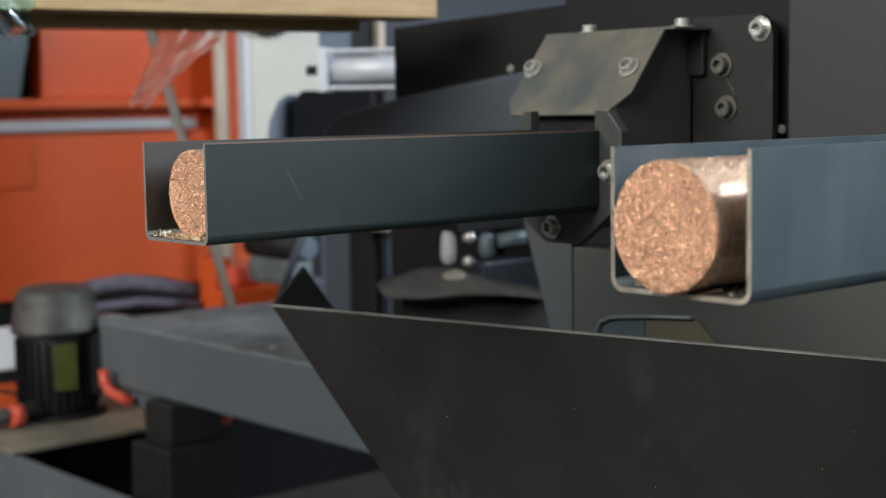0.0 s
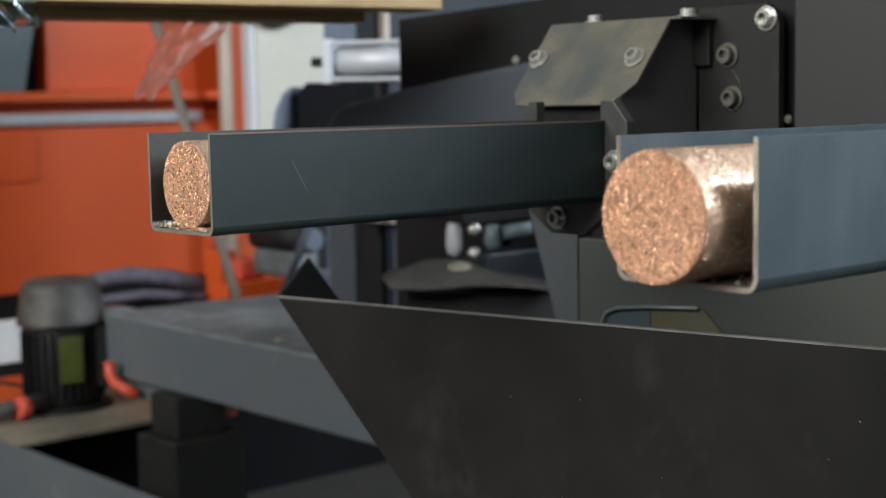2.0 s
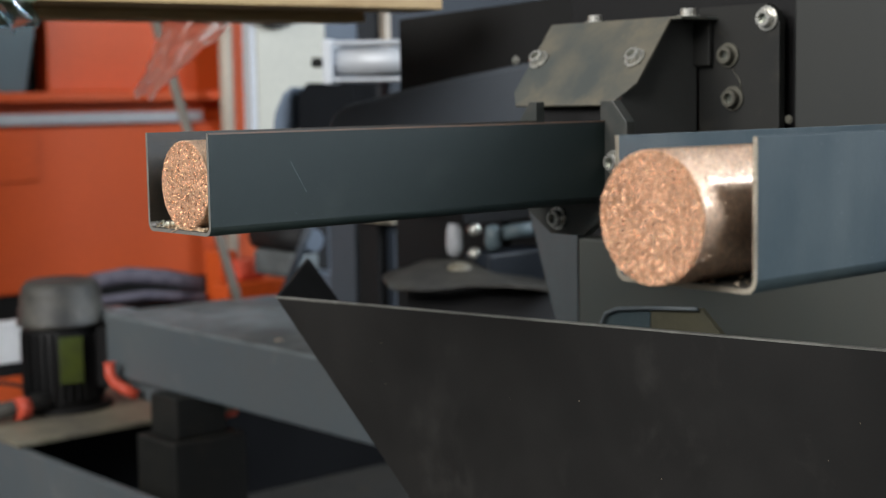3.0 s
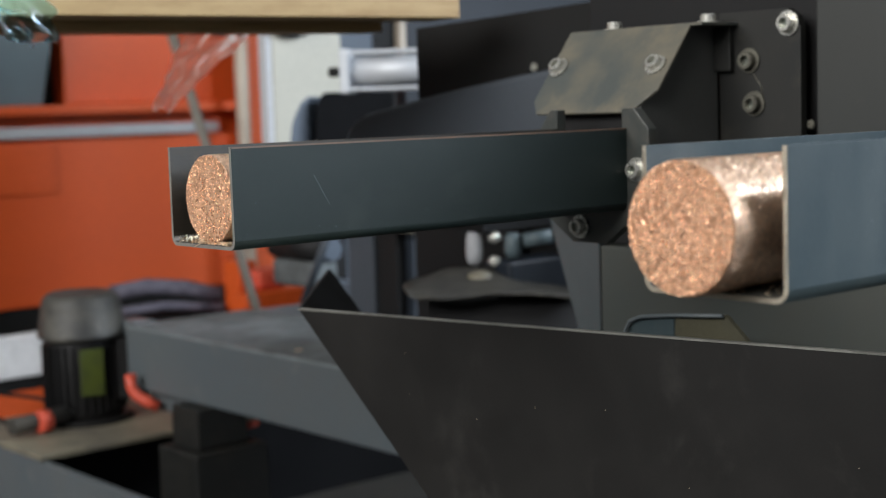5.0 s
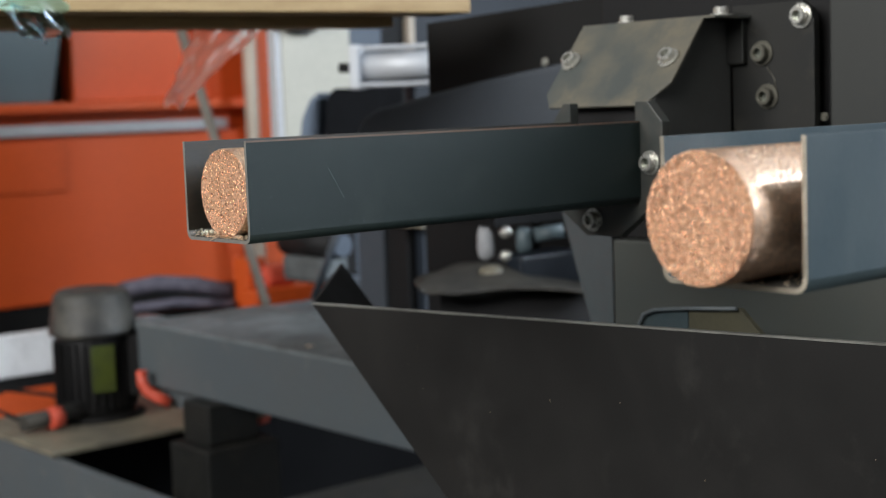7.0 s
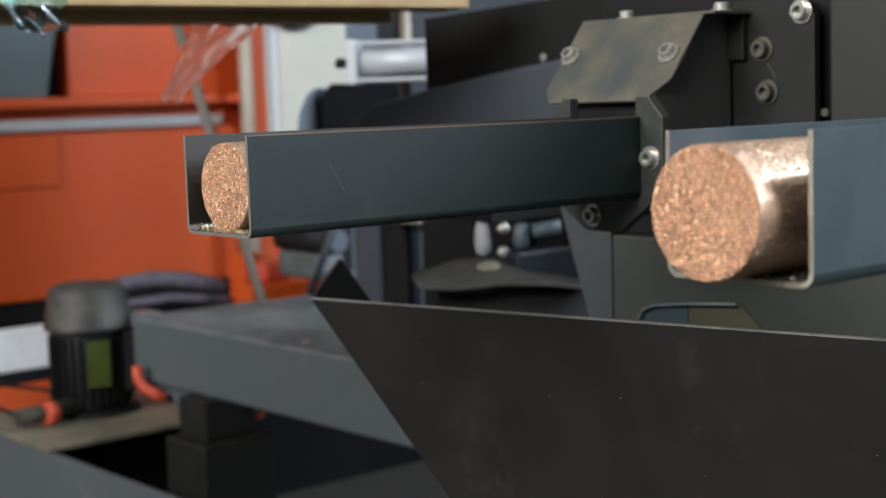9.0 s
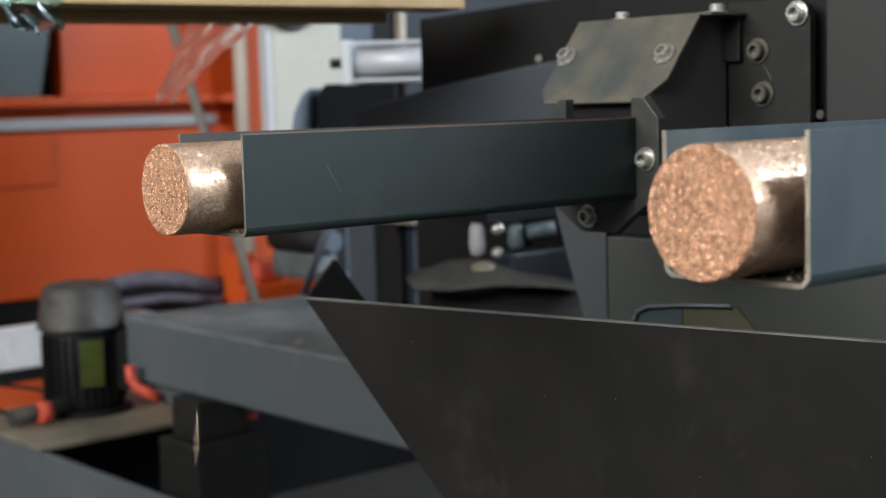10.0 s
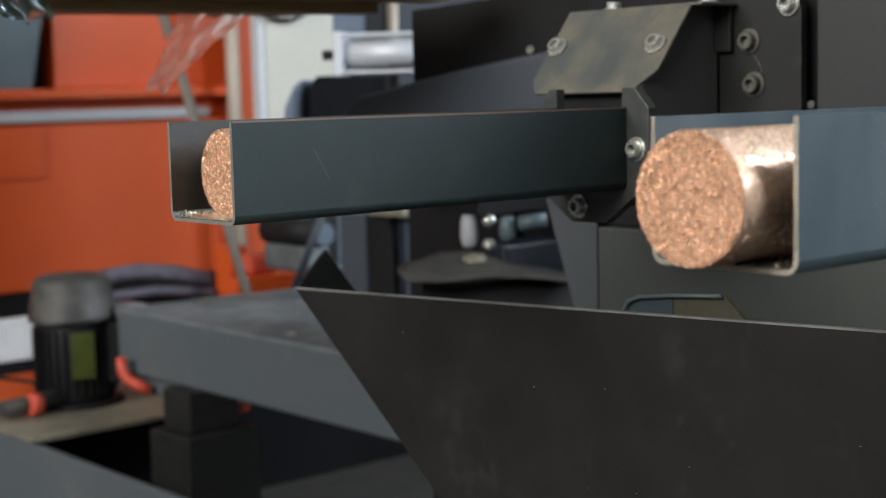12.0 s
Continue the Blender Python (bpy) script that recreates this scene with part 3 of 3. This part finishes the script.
part("block", boxed(1.01, 1.20, 2.31, 2.48, FLOOR, -0.645), PLATE, foot, "square dark steel block", bevel=0.006)

# ---- hydraulic unit ----
tank = thing("hydraulic_tank", "steel tank with an oily dusty top plate and open front bay", "tank")
part("top_plate", boxed(0.76, 1.6, 2.56, 3.02, -0.652, -0.640), DUST_PLATE, tank, "oily dusty top plate", bevel=0.002)
part("side_panel", boxed(0.765, 0.785, 1.2, 3.02, -0.90, -0.656), BED_PAINT, tank, "grey side panel", bevel=0.003)
# added sheet that blackens the open bay below the top plate
part("bay_shade", boxed(0.786, 1.6, 2.95, 2.99, FLOOR, -0.653), MATT, tank, "black sheet standing in for the dark bay")
motor = thing("electric_motor", "dark electric motor with a dusty grey fan cowl", "motor", (1.023, 2.855, -0.640))
part("body", lathe([(0.088, 0.012), (0.092, 0.02), (0.092, 0.20), (0.088, 0.206)]), BLACK, motor, "black ribbed motor body", smooth=True)
for k in range(30):
    a = 2 * math.pi * k / 30
    bm = boxed(0.091, 0.101, -0.002, 0.002, 0.03, 0.195)
    bm.transform(Matrix.Rotation(a, 4, "Z"))
    part("fin", bm, BLACK, motor)
part("cowl", lathe([(0.101, 0.2065), (0.109, 0.210), (0.109, 0.222), (0.104, 0.226), (0.104, 0.250), (0.1005, 0.253), (0.0985, 0.285), (0.093, 0.305), (0.082, 0.316), (0.076, 0.319), (0.072, 0.316), (0.02, 0.316)]), MOTOR_CAP, motor, "dusty grey fan cowl", smooth=True)
part("foot_flange", lathe([(0.115, 0.0), (0.115, 0.010), (0.09, 0.0115)]), BLACK, motor, "round foot flange", smooth=True)
bm = boxed(0.1015, 0.104, -0.028, 0.028, 0.075, 0.188)
bm.transform(Matrix.Rotation(radians(-106), 4, "Z"))
part("label", bm, NAMEPLATE, motor, "green maker's label")
bm = boxed(0.085, 0.134, -0.055, 0.055, 0.055, 0.205)
bm.transform(Matrix.Rotation(radians(-35), 4, "Z"))
part("terminal_box", bm, BLACK, motor, "black terminal box", bevel=0.005)
fitting = thing("pipe_elbow", "orange-red plastic pipe elbow beside the motor", "pipe elbow")
part("upper_arm", tube_path([(1.037, 2.643, -0.505), (1.037, 2.642, -0.535), (1.044, 2.634, -0.555), (1.06, 2.615, -0.570), (1.083, 2.596, -0.585)], 0.014), ORANGE_PLASTIC, fitting, smooth=True)
valve = thing("hose_valve", "small brass valve with an orange collar on the tank", "valve")
part("body", rodded((0.79, 2.775, -0.612), (0.95, 2.80, -0.605), 0.020), PIPE, valve, smooth=True)
part("hose", tube_path([(0.80, 2.80, -0.61), (0.80, 2.95, -0.605), (0.84, 3.10, -0.60), (0.92, 3.16, -0.60), (1.0, 3.08, -0.615), (1.02, 2.95, -0.632)], 0.005), BLACK, valve, "black bent hose", smooth=True)
part("collar", rodded((0.855, 2.772, -0.610), (0.885, 2.776, -0.610), 0.0265), ORANGE_PLASTIC, valve, "orange collar", smooth=True)

# ---- orange-red machine at the back ----
red = thing("baling_machine", "large orange-red enamelled machine with a pale rail", "machine")
part("lower_panel", boxed(-0.5, 3.30, 5.5, 6.4, -0.71, 0.02), RED, red, "flat lower panel", bevel=0.01)
part("inspection_cover", boxed(0.6, 2.240, 5.488, 5.4995, -0.217, -0.005), RED, red, "flat bolted-on cover", bevel=0.004)
part("recess", boxed(-0.5, 3.28, 5.56, 6.4, 0.0205, 0.125), RED, red, "set-back strip")
part("rail", boxed(-0.5, 3.07, 5.47, 5.555, 0.026, 0.074), PALE_BAR, red, "pale grey rail", bevel=0.006)
part("ledge", boxed(-0.5, 3.28, 5.44, 6.4, 0.1255, 0.168), RED, red, "projecting ledge", bevel=0.006)
part("upper_panel", boxed(2.36, 3.28, 5.62, 6.4, 0.1685, 1.3), RED, red, "upper panel", bevel=0.01)
# the shadow beside the hopper side, built as a black box
part("gap_shadow", boxed(2.15, 2.3595, 5.72, 6.4, 0.1685, 1.3), BLACK, red, "black sheet for the shadow beside the hopper side")
part("column", boxed(3.16, 3.45, 5.36, 5.46, FLOOR, 1.3), RED, red, "upright column", bevel=0.01)
part("skid", boxed(-0.5, 3.4, 5.52, 6.3, FLOOR, -0.7105), BLACK, red, "black recessed base")
part("side_hopper", slab([(1.6, 5.5, 0.169), (2.20, 5.5, 0.169), (2.32, 5.5, 0.75), (1.6, 5.5, 0.75)], (0, 0.2, 0)), TEAL, red, "blue-grey sheet hopper side", bevel=0.006)
pole = thing("beige_pole", "slim beige painted pole in front of the red machine", "pole")
part("shaft", rodded((3.098, 5.30, FLOOR), (3.098, 5.30, 1.2), 0.032), BEIGE, pole, smooth=True)
sheet_box = thing("white_box", "white rectangular box with a black underside", "box")
part("lid", boxed(0.6, 1.61, 4.3, 4.335, -0.785, -0.635), WHITE, sheet_box, bevel=0.008)
part("base", boxed(0.6, 1.60, 4.305, 4.335, -0.83, -0.786), BLACK, sheet_box, "black underside")
part("support", boxed(0.6, 1.58, 4.307, 4.6, FLOOR, -0.8305), RED, sheet_box, "red support block")

# ---- leaning stick, wooden boards, plastic film ----
stick = thing("leaning_stick", "dull grey leaning stick with a taped middle", "stick")
part("shaft", rodded((1.66, 3.49, 0.45), (1.835, 3.19, -0.75), 0.016, 0.014), STICK, stick, smooth=True)
part("shoe", rodded((1.835, 3.19, -0.7505), (1.835, 3.19, FLOOR), 0.03), BLACK, stick, "black foot socket", smooth=True)
boards = thing("wooden_bench_top", "pale pine bench top with a dark bearer underneath", "bench top")
bm = boxed(-0.75, 0.345, 0.0, 0.09, 0.0, 0.045)
part("front_board", bm, WOOD, boards, "pale pine front board", bevel=0.002)
part("rear_board", boxed(-0.75, 0.27, 0.095, 0.42, 0.0, 0.045), WOOD, boards, bevel=0.002)
# pale pine colour here makes up for missing bounce light under the boards
part("bearer", boxed(-0.75, 0.27, 0.10, 0.16, -0.014, -0.0005), WOOD, boards, "pale pine bearer, lightened for the shade below", bevel=0.002)
for lx in (-0.72, -0.62):
    part("leg", boxed(lx, lx + 0.05, 0.20, 0.25, FLOOR - 0.235, -0.0005), DARK_WOOD, boards, "square wooden leg", bevel=0.003)
boards.matrix_world = pose(0.49, 1.237, 0.235, 0, 0, -8.9)


def film_sheet(name, label, mat, origin, across, along, n, m, seed, crumple, narrow):
    """Crumpled plastic film that hangs down from origin."""
    bm = bmesh.new()
    grid = []
    for j in range(m + 1):
        v = j / m
        row = []
        for i in range(n + 1):
            u = i / n - 0.5
            p = Vector(origin) + Vector(across) * u * (1 - narrow * v) + Vector(along) * v
            w = noise.noise_vector(Vector((u * 5 + seed, v * 5, seed)))
            row.append(bm.verts.new(p + w * crumple))
        grid.append(row)
    for a, b in zip(grid, grid[1:]):
        for i in range(n):
            bm.faces.new((a[i], a[i + 1], b[i + 1], b[i]))
    ob = tagged(finish(name, bm, mat, smooth=True), label, "plastic film")
    ob.visible_shadow = False
    return ob


film_sheet("plastic_film", "crumpled clear plastic film hanging from the bench top", FILM, (0.655, 1.565, 0.238), (0.085, -0.068, 0), (-0.085, 0.05, -0.125), 30, 36, 2, 0.010, 0.72)
film_sheet("plastic_bag", "crumpled blue translucent plastic bag hanging over the board", BLUE_FILM, (0.165, 1.282, 0.284), (0.11, -0.017, 0), (0.035, -0.02, -0.085), 24, 28, 9, 0.012, 0.55)

# ---- odds and ends between the machines ----
drum = thing("drive_drum", "black drum below the press with a dusty ledge on it", "drum")
part("shell", rodded((0.90, 1.36, -0.30), (1.16, 1.13, -0.30), 0.10, sides=40), BLACK, drum, "black drum shell", smooth=True)
part("saddle", boxed(0.86, 1.2, 1.16, 1.30, FLOOR, -0.36), BLACK, drum, "black saddle")
bm = bmesh.new()
back = [(0.888, 1.412, -0.186), (0.897, 1.403, -0.178), (0.940, 1.360, -0.159), (0.991, 1.309, -0.157), (1.038, 1.262, -0.186), (1.090, 1.210, -0.197)]
front = [(0.806, 1.294, -0.184), (0.815, 1.297, -0.188), (0.843, 1.269, -0.193), (0.915, 1.235, -0.188), (0.965, 1.190, -0.189), (1.03, 1.15, -0.200)]
skins = []
for drop in (0.0, 0.004):
    rows = []
    for i in range(26):
        k, u = min(4, i // 5), i / 5 - min(4, i // 5)
        p, q = Vector(back[k]).lerp(Vector(back[k + 1]), u), Vector(front[k]).lerp(Vector(front[k + 1]), u)
        rows.append([bm.verts.new(p.lerp(q, j / 8) + Vector((0, 0, 0.004 * noise.noise(p.lerp(q, j / 8) * 34) - drop))) for j in range(9)])
    skins.append(rows)
for rows in skins:
    for p, q in zip(rows, rows[1:]):
        for j in range(8):
            bm.faces.new((p[j], p[j + 1], q[j + 1], q[j]))
upper, lower = skins
for j in (0, 8):
    for i in range(25):
        bm.faces.new((upper[i][j], upper[i + 1][j], lower[i + 1][j], lower[i][j]))
for i in (0, 25):
    for j in range(8):
        bm.faces.new((upper[i][j], upper[i][j + 1], lower[i][j + 1], lower[i][j]))
bmesh.ops.recalc_face_normals(bm, faces=bm.faces)
part("ledge", bm, PIPE, drum, "uneven dusty ledge", smooth=True)
knob = lathe([(0.004, 0.0), (0.018, 0.003), (0.022, 0.013), (0.019, 0.025), (0.006, 0.030)], 20)
part("dusty_cap", knob, DUST_PLATE, drum, "dusty tan cap", smooth=True).location = (0.955, 1.295, -0.190)
fit1 = thing("air_fitting", "nickel air fittings with a hanging filter bowl", "fitting")
part("bowl", lathe([(0.005, 0), (0.012, 0.005), (0.0145, 0.02), (0.0135, 0.045), (0.010, 0.056)], 20), PALE_BAR, fit1, "pale filter bowl", smooth=True).location = (0.978, 1.332, -0.156)
for z in (-0.120, -0.160):
    ball = lathe([(0.003, 0.0), (0.0085, 0.0025), (0.0115, 0.0075), (0.0115, 0.0125), (0.0085, 0.0175), (0.003, 0.020)], 20)
    part("coupling", ball, STEEL, fit1, "rounded nickel coupling", smooth=True).location = (0.998, 1.305, z)
part("teal_cup", lathe([(0.009, 0), (0.0145, 0.012), (0.0135, 0.036), (0.008, 0.042)], 20), TEAL, fit1, "teal-grey cup", smooth=True).location = (1.022, 1.286, -0.146)
part("nozzle", rodded((1.030, 1.270, -0.116), (1.065, 1.238, -0.110), 0.012), TEAL, fit1, "teal-grey nozzle", smooth=True)
part("manifold", boxed(0.995, 1.14, 1.265, 1.33, -0.205, -0.148), NAVY, fit1, "dark navy manifold block", bevel=0.006)
part("bracket", boxed(0.97, 1.25, 1.30, 1.40, -0.0995, -0.07), BLACK, fit1)
column = thing("support_column", "black support column with a tan head plate on the machine bed", "column")
part("post", boxed(1.58, 1.62, 2.29, 2.37, -0.4015, -0.19), BLACK, column)
part("head_plate", boxed(1.56, 1.64, 2.21, 2.345, -0.1895, -0.168), DUST_PLATE, column, "tan head plate", bevel=0.003)
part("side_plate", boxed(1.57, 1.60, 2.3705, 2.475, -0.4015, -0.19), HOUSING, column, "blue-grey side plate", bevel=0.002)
part("slim_post", boxed(1.60, 1.62, 2.255, 2.28, -0.4015, -0.19), NAVY, column, "slim dark post")
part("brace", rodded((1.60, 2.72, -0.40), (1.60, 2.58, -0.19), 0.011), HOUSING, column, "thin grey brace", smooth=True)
gear = thing("drive_unit", "dark drive unit with pale dusty castings", "drive unit")
part("casing", rodded((1.66, 2.92, -0.262), (1.66, 2.68, -0.262), 0.038, sides=32), BLACK, gear, "round black casing", smooth=True)
part("flange", rodded((1.66, 2.66, -0.262), (1.66, 2.675, -0.262), 0.03, sides=32), BLUE_GREY, gear, "pale end flange", smooth=True)
part("casting", boxed(1.64, 1.72, 2.72, 2.93, -0.372, -0.298), GRIME, gear, "pale dusty casting", bevel=0.014)
part("foot", boxed(1.64, 1.70, 2.50, 2.7195, -0.4015, -0.345), BLUE_GREY, gear, "pale foot", bevel=0.006)
frame_red = thing("red_machine_frame", "orange-red steel frame behind the machine bed", "machine frame")
part("upright", boxed(2.06, 2.13, 3.76, 3.86, FLOOR, -0.40), RED, frame_red, bevel=0.006)
part("cross_member", boxed(2.02, 2.55, 3.66, 3.755, -0.64, -0.50), RED, frame_red, bevel=0.006)
part("lower_rail", boxed(1.72, 2.55, 3.70, 3.755, -0.80, -0.640), RED, frame_red, "salmon-red lower rail", bevel=0.006)
part("knob", boxed(2.10, 2.22, 3.70, 3.80, -0.4995, -0.43), ORANGE_PLASTIC, frame_red, "salmon block", bevel=0.02)
rag = thing("cloth_roll", "grey-lilac rolled cloth lying behind the bed", "cloth")
part("roll", tube_path([(1.75, 4.10, -0.50), (1.85, 4.02, -0.48), (1.95, 3.94, -0.49), (2.05, 3.865, -0.52)], 0.028), LILAC, rag, smooth=True)
part("fold", tube_path([(1.72, 4.06, -0.565), (1.88, 3.95, -0.545), (2.04, 3.83, -0.56)], 0.016), LILAC, rag, "lower fold", smooth=True)
# added block, black where it is dark under the cloth
part("rest", boxed(1.70, 2.06, 3.87, 4.12, FLOOR, -0.575), MATT, rag, "black block for the dark under the cloth")
shroud = thing("motor_shroud", "black rounded motor shroud with a blue-grey side", "motor shroud")
part("cover", slab([(1.335, 2.27, 0.02), (1.345, 2.27, 0.125), (1.365, 2.27, 0.147), (1.50, 2.27, 0.147), (1.50, 2.27, 0.02)], (0.15, 0.10, 0)), MATT, shroud, bevel=0.003)
part("side", slab([(1.285, 2.30, 0.02), (1.295, 2.30, 0.08), (1.320, 2.30, 0.125), (1.345, 2.30, 0.14), (1.345, 2.30, 0.02)], (0.1, 0.07, 0)), BLUE_GREY, shroud, "blue-grey rounded side", bevel=0.003)
part("stand", boxed(1.57, 1.63, 2.275, 2.335, -0.1675, 0.0195), BLACK, shroud, "black stand plate")
locker = thing("blue_cabinet", "blue-grey cabinet with a black doorway and tan jamb", "cabinet")
part("side_wall", boxed(2.06, 2.238, 3.2, 3.25, FLOOR, 1.2), BLUE_GREY, locker, bevel=0.004)
part("doorway", boxed(2.2385, 2.3445, 3.22, 3.25, FLOOR, 1.2), BLACK, locker, "black doorway")
part("jamb", boxed(2.345, 2.367, 3.19, 3.25, 0.22, 1.2), BEIGE, locker, "tan jamb", bevel=0.003)
part("door_leaf", boxed(2.3675, 3.3, 3.2, 3.25, FLOOR, 1.2), NAVY, locker, "dark blue door leaf", bevel=0.004)
chip_bm = bmesh.new()
for k in range(5):
    chip(chip_bm, Vector((0.002 * k, 0.003 * (k % 2), 0.001)), Vector((0.2 * k - 0.4, 0.1, 1)), 1.3 * k, 0.016, 0.006, 0.002, 0.5, random)
stray = tagged(finish("copper_shaving", chip_bm, BRASS_BITS), "single curled copper shaving on the machine bed", "shaving")
stray.location = (1.124, 2.067, -0.398)
dark = thing("rear_cover", "black rear cover behind the press", "cover")
part("panel", boxed(1.36, 1.40, 0.95, 1.95, -0.40, 0.08), BLACK, dark)
part("top_rail", boxed(1.35, 1.41, 0.95, 1.95, 0.0805, 0.10), REAR, dark, "dark top rail", bevel=0.003)
part("rib", boxed(1.34, 1.3595, 1.60, 1.63, -0.40, 0.08), BLACK, dark)
tray = thing("chip_tray", "small dark tray with a rounded bare rim", "tray")
part("rim", tube_path([(0.50, 0.568, -0.16), (0.50, 0.566, -0.130), (0.50, 0.560, -0.120), (0.50, 0.545, -0.114), (0.50, 0.504, -0.109), (0.50, 0.44, -0.104)], 0.002), BED_PAINT, tray, smooth=True)
part("wall", slab([(0.504, 0.566, -0.30), (0.504, 0.566, -0.130), (0.504, 0.560, -0.120), (0.504, 0.545, -0.114), (0.504, 0.504, -0.109), (0.504, 0.504, -0.30)], (0.006, 0, 0)), GREY_PAINT, tray, "slate-grey side wall")
part("dusty_wall", slab([(0.504, 0.503, -0.30), (0.504, 0.503, -0.109), (0.504, 0.44, -0.104), (0.504, 0.40, -0.14), (0.504, 0.40, -0.30)], (0.006, 0, 0)), OLIVE, tray, "dusty olive-brown inner wall")
part("stand", boxed(0.511, 0.60, 0.42, 0.55, FLOOR, -0.2), BLACK, tray, "black stand")
falling_bm = bmesh.new()
chip(falling_bm, Vector((0, 0, 0)), Vector((0, 0.3, 1)), 0.4, 0.020, 0.0014, 0.0005, 0.3, random)
falling = tagged(finish("copper_shaving", falling_bm, BRASS_BITS), "copper shaving that drops off the channel lip", "shaving", group="falling shavings")
drops = [(falling, 9.322, -0.004, LEFT_Y + WIDE / 2, LEFT_Z + 0.004)]
for t0, x, side, lip, label in ((9.82, -0.022, LEFT_Y + WIDE / 2, LEFT_Z + 0.004, "copper shaving that drops off later"),
                                (0.092, -0.006, 0.057, 0.004, "copper shaving at the lip of the slate-grey channel"),
                                (0.195, -0.006, 0.058, 0.004, "copper shaving at the lip of the slate-grey channel"),
                                (0.381, -0.006, 0.042, 0.004, "copper shaving at the lip of the slate-grey channel"),
                                (0.377, -0.006, 0.030, 0.004, "copper shaving at the lip of the slate-grey channel")):
    drops.append((tagged(new("copper_shaving", falling.data), label, "shaving", group="falling shavings"), t0, x, side, lip))


def flecks(name, parent, x0, x1, y, z0, z1, count, seed, along_y, mat):
    """Tiny metal flecks stuck to an upright face."""
    rng = random.Random(seed)
    bm = bmesh.new()
    for _ in range(count):
        u, z = rng.uniform(x0, x1), rng.uniform(z0, z1)
        at = Vector((y, u, z)) if along_y else Vector((u, y, z))
        chip(bm, at, Vector((-1, 0, 0)) if along_y else Vector((0, -1, 0)), rng.random() * 6.3, rng.uniform(0.0006, 0.002), rng.uniform(0.0003, 0.0006), 0.0001, rng.uniform(-0.6, 0.6), rng)
    tagged(part(name, bm, mat, parent, "fine metal flecks stuck to the paint"), kind="stuff")


flecks("flecks", hopper, 0.05, 0.70, 0.2993, -0.26, -0.125, 16, 21, True, BRASS_BITS)
flecks("flecks", right_channel, 0.004, 0.20, -0.0002, 0.006, 0.078, 60, 22, False, BED_PAINT)
flecks("flecks", left_channel, 0.004, 0.30, -0.0002, 0.006, 0.078, 12, 23, False, BED_PAINT)


def motions():
    cz = SHEET + RADIUS
    y = RIGHT_Y + WIDE / 2 + 0.002
    walk(near_briquette, [(t, pose(x, y, cz, rx)) for t, x, rx in (
        (0, -0.009, 0), (0.3, -0.0131, 0), (0.6, -0.0169, 0), (0.9, -0.0196, 0), (1.2, -0.0218, 0), (1.5, -0.0224, 0), (2.2, -0.0232, 0),
        (5.5, -0.0238, 0), (12, -0.0243, 0))])
    y, cz = LEFT_Y + WIDE / 2, cz + LEFT_Z
    rows = [(0, 0.0181), (0.6, 0.0125), (1.2, 0.0085), (1.5, 0.0080), (3, 0.0085), (5.5, 0.0098), (8.8, 0.0098), (9.1, 0.0092), (9.2, 0.0066), (9.3, 0.0003),
            (9.4, -0.0091), (9.5, -0.0150), (9.6, -0.0230), (9.7, -0.0290), (9.8, -0.0352), (10, -0.0405), (10.2, -0.0447), (10.4, -0.0500), (10.6, -0.0545)]
    tip = [(10.7, pose(-0.0590, y, cz - 0.0045, 0, -6.0, 0)), (10.8, pose(-0.058, y, cz - 0.041, 0, -40, 0)), (10.9, pose(-0.049, y, cz - 0.122, 0, -97, 0)),
           (11.0, pose(-0.055, y, cz - 0.44, 0, -140, 0)), (11.1, pose(-0.07, y, cz - 0.78, 0, -178, 0)), (11.2, pose(-0.10, y, FLOOR + RADIUS, 0, -180, 0)),
           (12, pose(-0.10, y, FLOOR + RADIUS, 0, -180, 0))]
    walk(first_briquette, [(t, pose(x, y, cz)) for t, x in rows] + tip)
    for one, t0, x, side, lip in drops:
        rest, ground = pose(0.002, side, lip, 0, 0, 30), pose(x, side, FLOOR + 0.002, 40)
        walk(one, ([(0, rest)] if t0 > 0 else []) + [(t0, rest)] + [(t0 + k / 15, pose(x, side, lip - (0.16 if t0 > 9 else -0.14) * k / 15 - 4.9 * (k / 15) ** 2, 64 + 12 * k)) for k in range(1, 7)]
             + [(t0 + 0.46, ground), (12, ground)])
    walk(next_briquette, [(t, pose(x + 0.0862, y, cz)) for t, x in rows] + [(t, pose(x, y, cz)) for t, x in ((10.7, 0.0318), (10.9, 0.0315), (11.0, 0.0300), (11.5, 0.0245), (12, 0.0243))])


motions()
